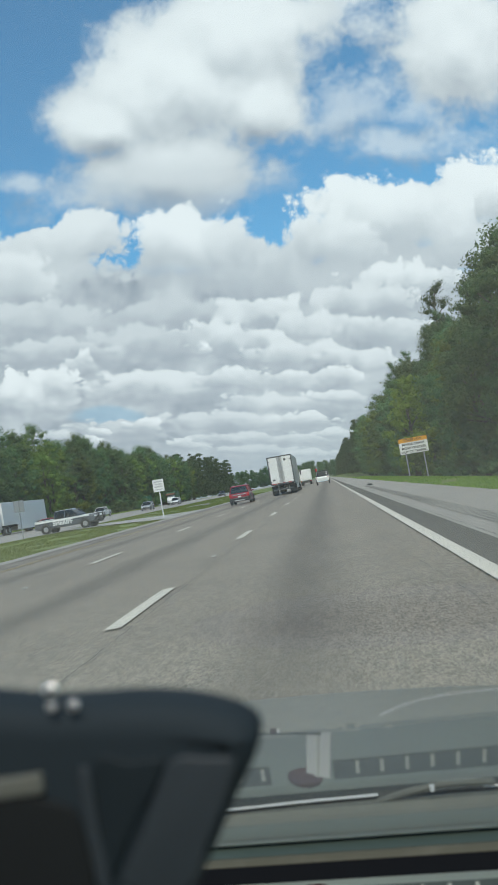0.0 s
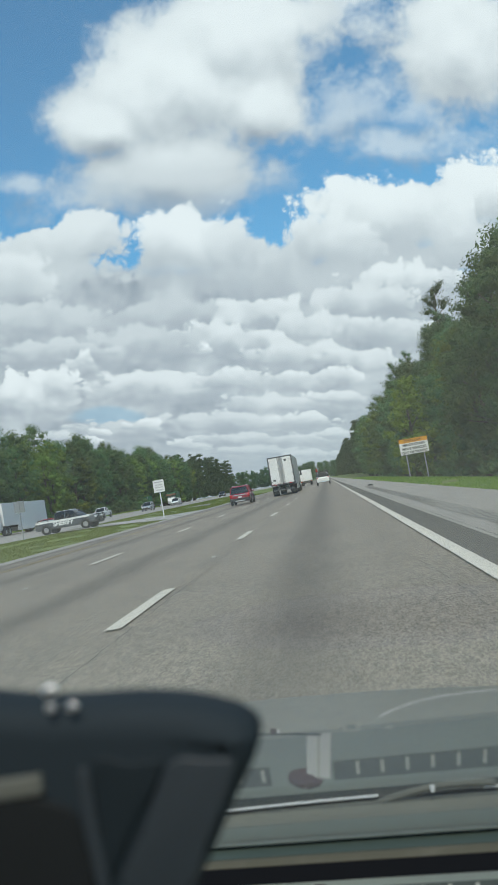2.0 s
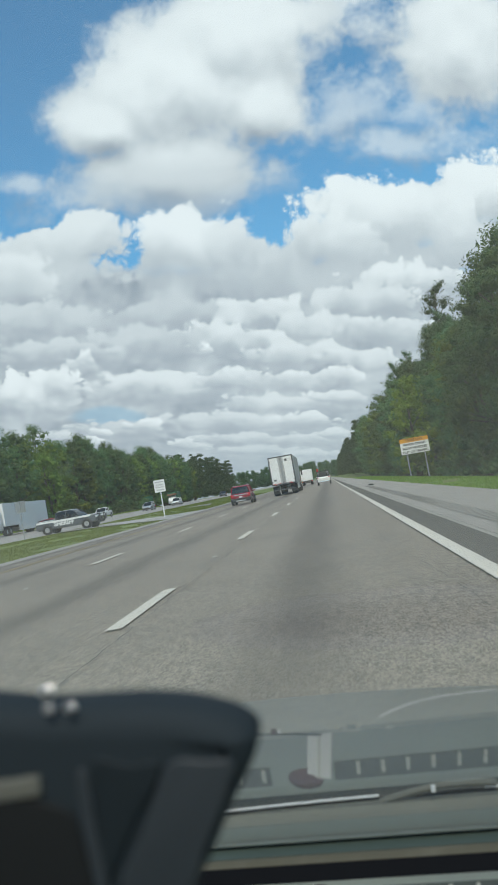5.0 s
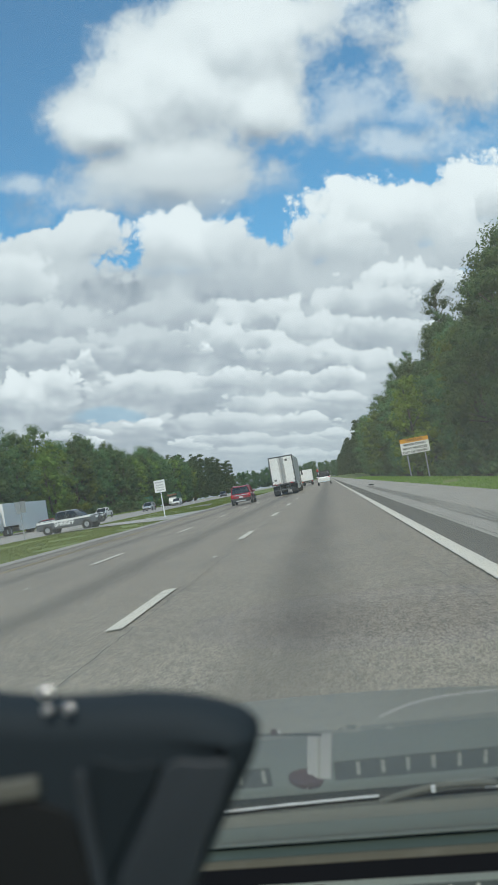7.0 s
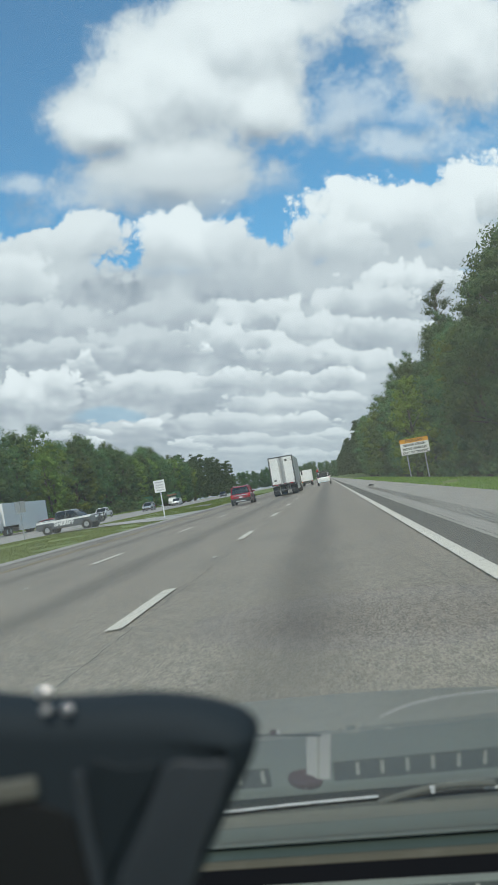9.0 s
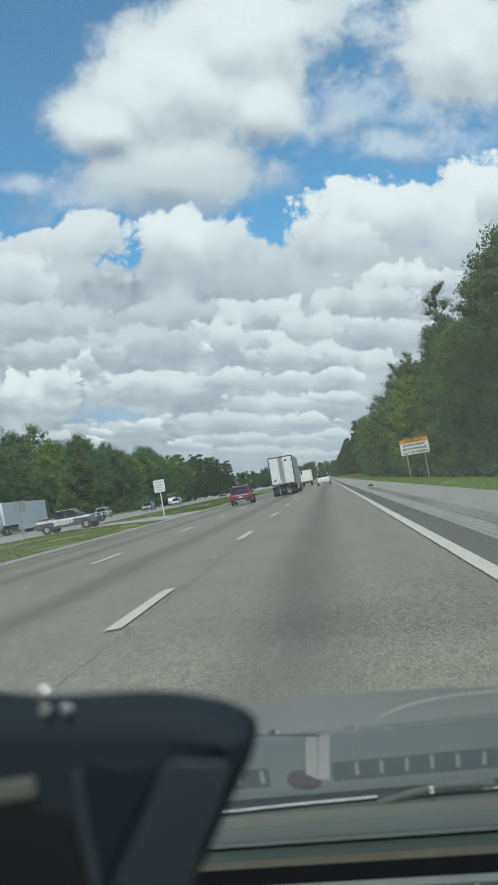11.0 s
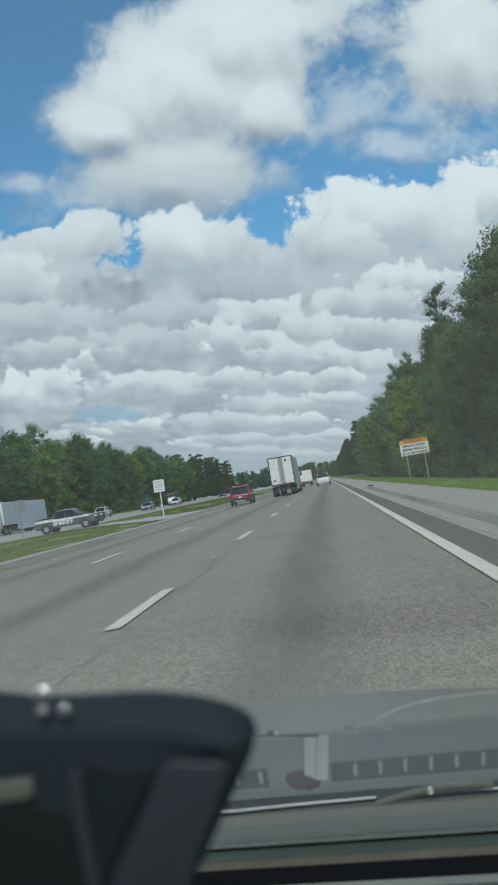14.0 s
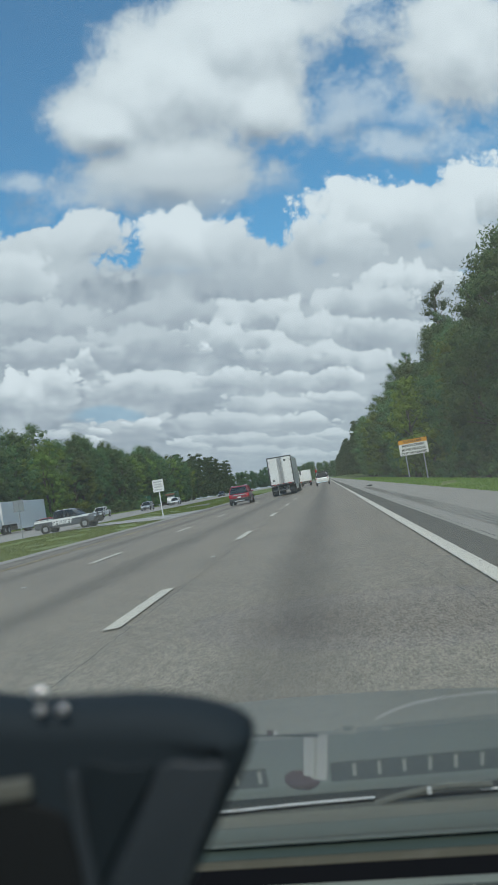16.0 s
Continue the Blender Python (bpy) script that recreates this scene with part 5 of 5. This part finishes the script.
for x0, x1, y0, y1, z0, z1, mat, text in (
        (-0.0275, -0.0165, 0.5075, 0.5125, 0.0085, 0.0105, PAD, "small pale bracket"), (-0.0250, -0.0190, 0.5065, 0.5095, 0.0090, 0.0112, CHANNEL, ""),
        (-0.0380, -0.0310, 0.5090, 0.5120, 0.0085, 0.0100, PAD, "small pale bracket"), (-0.0760, -0.0718, 0.5115, 0.5150, 0.0085, 0.0105, SENSOR, "small dark red clip"),
        (-0.0710, -0.0695, 0.5125, 0.5145, 0.0085, 0.0105, CARD, ""), (0.0000, 0.0060, 0.5080, 0.5105, 0.0085, 0.0098, PAD, ""),
        (-0.0980, -0.0420, 0.5160, 0.5172, 0.0085, 0.0098, DEEP_BLACK, "")):
    part("clip", box(x0, x1, y0, y1, SHELF + z0, SHELF + z1, 0.0005), mat, shelf, text)

# demister grilles: a dark tray with pale bars
for a, b in ((-0.039, 0.30), (-0.42, -0.086)):
    tray = part("demister_grille", thick(grid(steps(a, b, 0.03), (0.0, 1.0), lambda x, f: (x, foot_of_glass(x) - 0.0555 - f * 0.020, WELL + 0.0012)), (0, 0, -1), 0.001), SLOT, shelf, "dark demister slots")
    for x in steps(a + 0.0175, b - 0.005, 0.0176):
        y = foot_of_glass(x) - 0.0555
        part("grille_bar", box(x - 0.0013, x + 0.0013, y - 0.0195, y - 0.0075, WELL + 0.0012, WELL + 0.0036, 0.0006), PAD, tray, "pale grille bar")
dome = bmesh.new()
bmesh.ops.create_uvsphere(dome, u_segments=24, v_segments=12, radius=0.0132, matrix=Matrix.Translation((-0.0605, 0.5905, WELL)) @ Matrix.Diagonal((1, 0.88, 0.2, 1)))
part("light_sensor", dome, SENSOR, shelf, "small dark red sensor dome", True)
part("sensor_tip", tube((-0.0605, 0.5975, WELL + 0.0005), (-0.0605, 0.5975, WELL + 0.002), 0.0012, 0.001, 8), CARD, shelf)
card = part("card_strip", box(-0.0085, 0.0085, -0.025, 0.025, 0, 0.0012, 0.0004), DULL_CARD, None)
card.matrix_basis = pose(-0.0485, 0.5625, WELL + 0.0006, 0, 0, 5)
tagged(card, "narrow white card lying on the dark dashboard channel", "card")
part("fold", box(-0.0009, 0.0009, -0.024, 0.024, 0.0012, 0.0019), PAD, card, "grey fold line")

# plain shell that closes the car
part("floor_pan", box(MIDDLE - 0.88, MIDDLE + 0.88, -2.4, 0.70, 0.30, 0.36, 0.02), CLOTH, own)
part("bulkhead", box(MIDDLE - 0.88, MIDDLE + 0.88, 0.50, 0.53, 0.36, 0.84, 0.01), CLOTH, own)
part("roof_panel", thick(grid(car_xs, (0.0, 0.3, 0.7, 1.0), lambda x, f: (x, -0.30 - f * 1.6 - 0.155 * abs(x - MIDDLE) * (1 - f), 1.365 + 0.06 * math.sin(math.pi * f) - 0.06 * (x - MIDDLE) ** 2)), (0, 0, 1), 0.03), HOOD_GREY, own, "", True)
for side in (-1, 1):
    x = MIDDLE + side * 0.90
    part("side_panel", box(x - 0.03, x + 0.03, -2.4, 1.75, 0.28, 0.84, 0.03), HOOD_GREY, own)
    part("front_pillar", tube((x, 0.62, 0.86), (x, -0.42, 1.35), 0.035, None, 8), HOOD_GREY, own)
    part("rear_pillar", tube((x, -2.3, 0.84), (x, -1.85, 1.38), 0.05, None, 8), HOOD_GREY, own)
    for y in (-1.75, 1.05):
        wheel(own, MIDDLE + side * 0.84, y, 0.32, 0.2)
part("trunk_lid", box(MIDDLE - 0.86, MIDDLE + 0.86, -2.42, -1.86, 0.84, 0.92, 0.03), HOOD_GREY, own)
part("rear_window", box(MIDDLE - 0.7, MIDDLE + 0.7, -1.88, -1.86, 0.9, 1.36, 0.005), CAR_GLASS, own, "dark rear window")
part("tail_panel", box(MIDDLE - 0.88, MIDDLE + 0.88, -2.45, -2.38, 0.3, 0.88, 0.02), HOOD_GREY, own)
part("nose_panel", box(MIDDLE - 0.86, MIDDLE + 0.86, 1.84, 1.92, 0.28, 0.55, 0.03), HOOD_GREY, own)
seat = thing("front_seat", "dark cloth front seat behind the dashboard", "seat", "front seats", pose(MIDDLE + 0.40, -0.75, 0.36))
part("cushion", box(-0.25, 0.25, -0.25, 0.28, 0.0, 0.22, 0.06), CLOTH, seat)
part("backrest", box(-0.25, 0.25, -0.42, -0.27, 0.18, 0.78, 0.06), CLOTH, seat)
copy_thing(seat, pose(MIDDLE - 0.40, -0.75, 0.36))


# ---- the dark device on the shelf ----
def rounded(points, n=5):
    """A smooth closed outline through a few corners."""
    out = []
    k = len(points)
    for i in range(k):
        p0, p1, p2, p3 = (Vector(points[(i + j - 1) % k]) for j in range(4))
        for s in range(n):
            f = s / n
            out.append(0.5 * (2 * p1 + (p2 - p0) * f + (2 * p0 - 5 * p1 + 4 * p2 - p3) * f * f + (3 * p1 - p0 - 3 * p2 + p3) * f ** 3))
    return out


def slab(outline, y0, y1, bevel):
    bm = bmesh.new()
    face = bm.faces.new([bm.verts.new((p[0], y0, p[1])) for p in outline])
    back = bmesh.ops.extrude_face_region(bm, geom=[face])
    bmesh.ops.translate(bm, verts=[v for v in back["geom"] if isinstance(v, bmesh.types.BMVert)], vec=(0, y1 - y0, 0))
    bmesh.ops.recalc_face_normals(bm, faces=bm.faces)
    rims = [e for e in bm.edges if abs(e.verts[0].co.y - e.verts[1].co.y) < 1e-6]
    bmesh.ops.bevel(bm, geom=rims, offset=bevel, segments=6, profile=0.5, affect="EDGES")
    return bm


NEAR = 0.4545
device = thing("dash_device", "black plastic device with a tapered foot on the dashboard", "device", "", Matrix.Translation(EYE) @ Matrix.Rotation(radians(0.22), 4, "X") @ Matrix.Scale(NEAR, 4) @ Matrix.Translation(-Vector(EYE)))
HEAD = [(-0.215, 1.089), (-0.172, 1.0865), (-0.1308, 1.0778), (-0.0871, 1.0731), (-0.0600, 1.0655), (-0.0467, 1.0560), (-0.0482, 1.0454), (-0.0595, 1.0286), (-0.0803, 0.9980), (-0.115, 0.955), (-0.19, 0.955), (-0.225, 1.02)]
part("housing", slab(rounded(HEAD), 0.325, 0.362, 0.013), HOUSING, device, "", True)
SOCKET_SHADE = material("socket_shade_plastic", (0.010, 0.012, 0.013), 0.7, spec=0.2)
GLINT_METAL = material("glint_metal", (0.85, 0.85, 0.82), 0.3, 0.9)
DROP = 0.0012
# the first two slabs stand proud; their dark colours hold the shade of hollows
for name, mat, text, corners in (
        ("recess", STAND_SHADE, "dark slab in place of shade inside the stand", ((-0.1106, 1.0563), (-0.097, 1.0534), (-0.083, 1.051), (-0.096, 1.0329), (-0.1066, 1.0171), (-0.1124, 1.0092), (-0.1121, 1.0308))),
        ("socket", SOCKET_SHADE, "black slab in place of shade beside the stand", ((-0.158, 1.044), (-0.125, 1.0405), (-0.1195, 1.025), (-0.1185, 1.008), (-0.130, 0.99), (-0.165, 0.99))),
        ("side_rib", STAND_GREY, "grey rib of the stand", ((-0.1177, 1.0516), (-0.1132, 1.0514), (-0.1129, 1.0288), (-0.1115, 1.008), (-0.117, 1.0088), (-0.1181, 1.0294))),
        ("stand_cheek", STAND_GREY, "grey cheek of the stand", ((-0.0813, 1.0507), (-0.0662, 1.0503), (-0.0560, 1.0480), (-0.0616, 1.0353), (-0.0717, 1.0196), (-0.0825, 1.0028), (-0.106, 1.0073), (-0.0953, 1.0263)))):
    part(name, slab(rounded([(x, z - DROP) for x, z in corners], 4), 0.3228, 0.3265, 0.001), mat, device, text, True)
part("foot", loft([section(0.315, 0.553, 0.98, 0.05, 0.036, 0.01), section(0.385, 0.553, 0.98, 0.05, 0.036, 0.01)]), HOUSING, device, m=Matrix.Translation((-0.15, 0, 0)))
# small metal balls added in place of highlights along the housing's top edge
for x, z, r, mat in ((-0.1240, 1.0842, 0.0028, GLINT_METAL), (-0.1160, 1.0768, 0.0022, ALLOY), (-0.1245, 1.0775, 0.0020, STEEL)):
    ball = bmesh.new()
    bmesh.ops.create_uvsphere(ball, u_segments=16, v_segments=10, radius=r, matrix=Matrix.Translation((x, 0.3245, z)) @ Matrix.Diagonal((1.25, 0.4, 0.9, 1)))
    part("button", ball, mat, device, "small metal ball in place of a highlight", True)
part("pale_bar", box(-0.16, -0.1323, 0.3218, 0.326, 1.0455, 1.0530, 0.001), material("pale_bar", (0.11, 0.115, 0.10), 0.5), device, "pale grey bar")
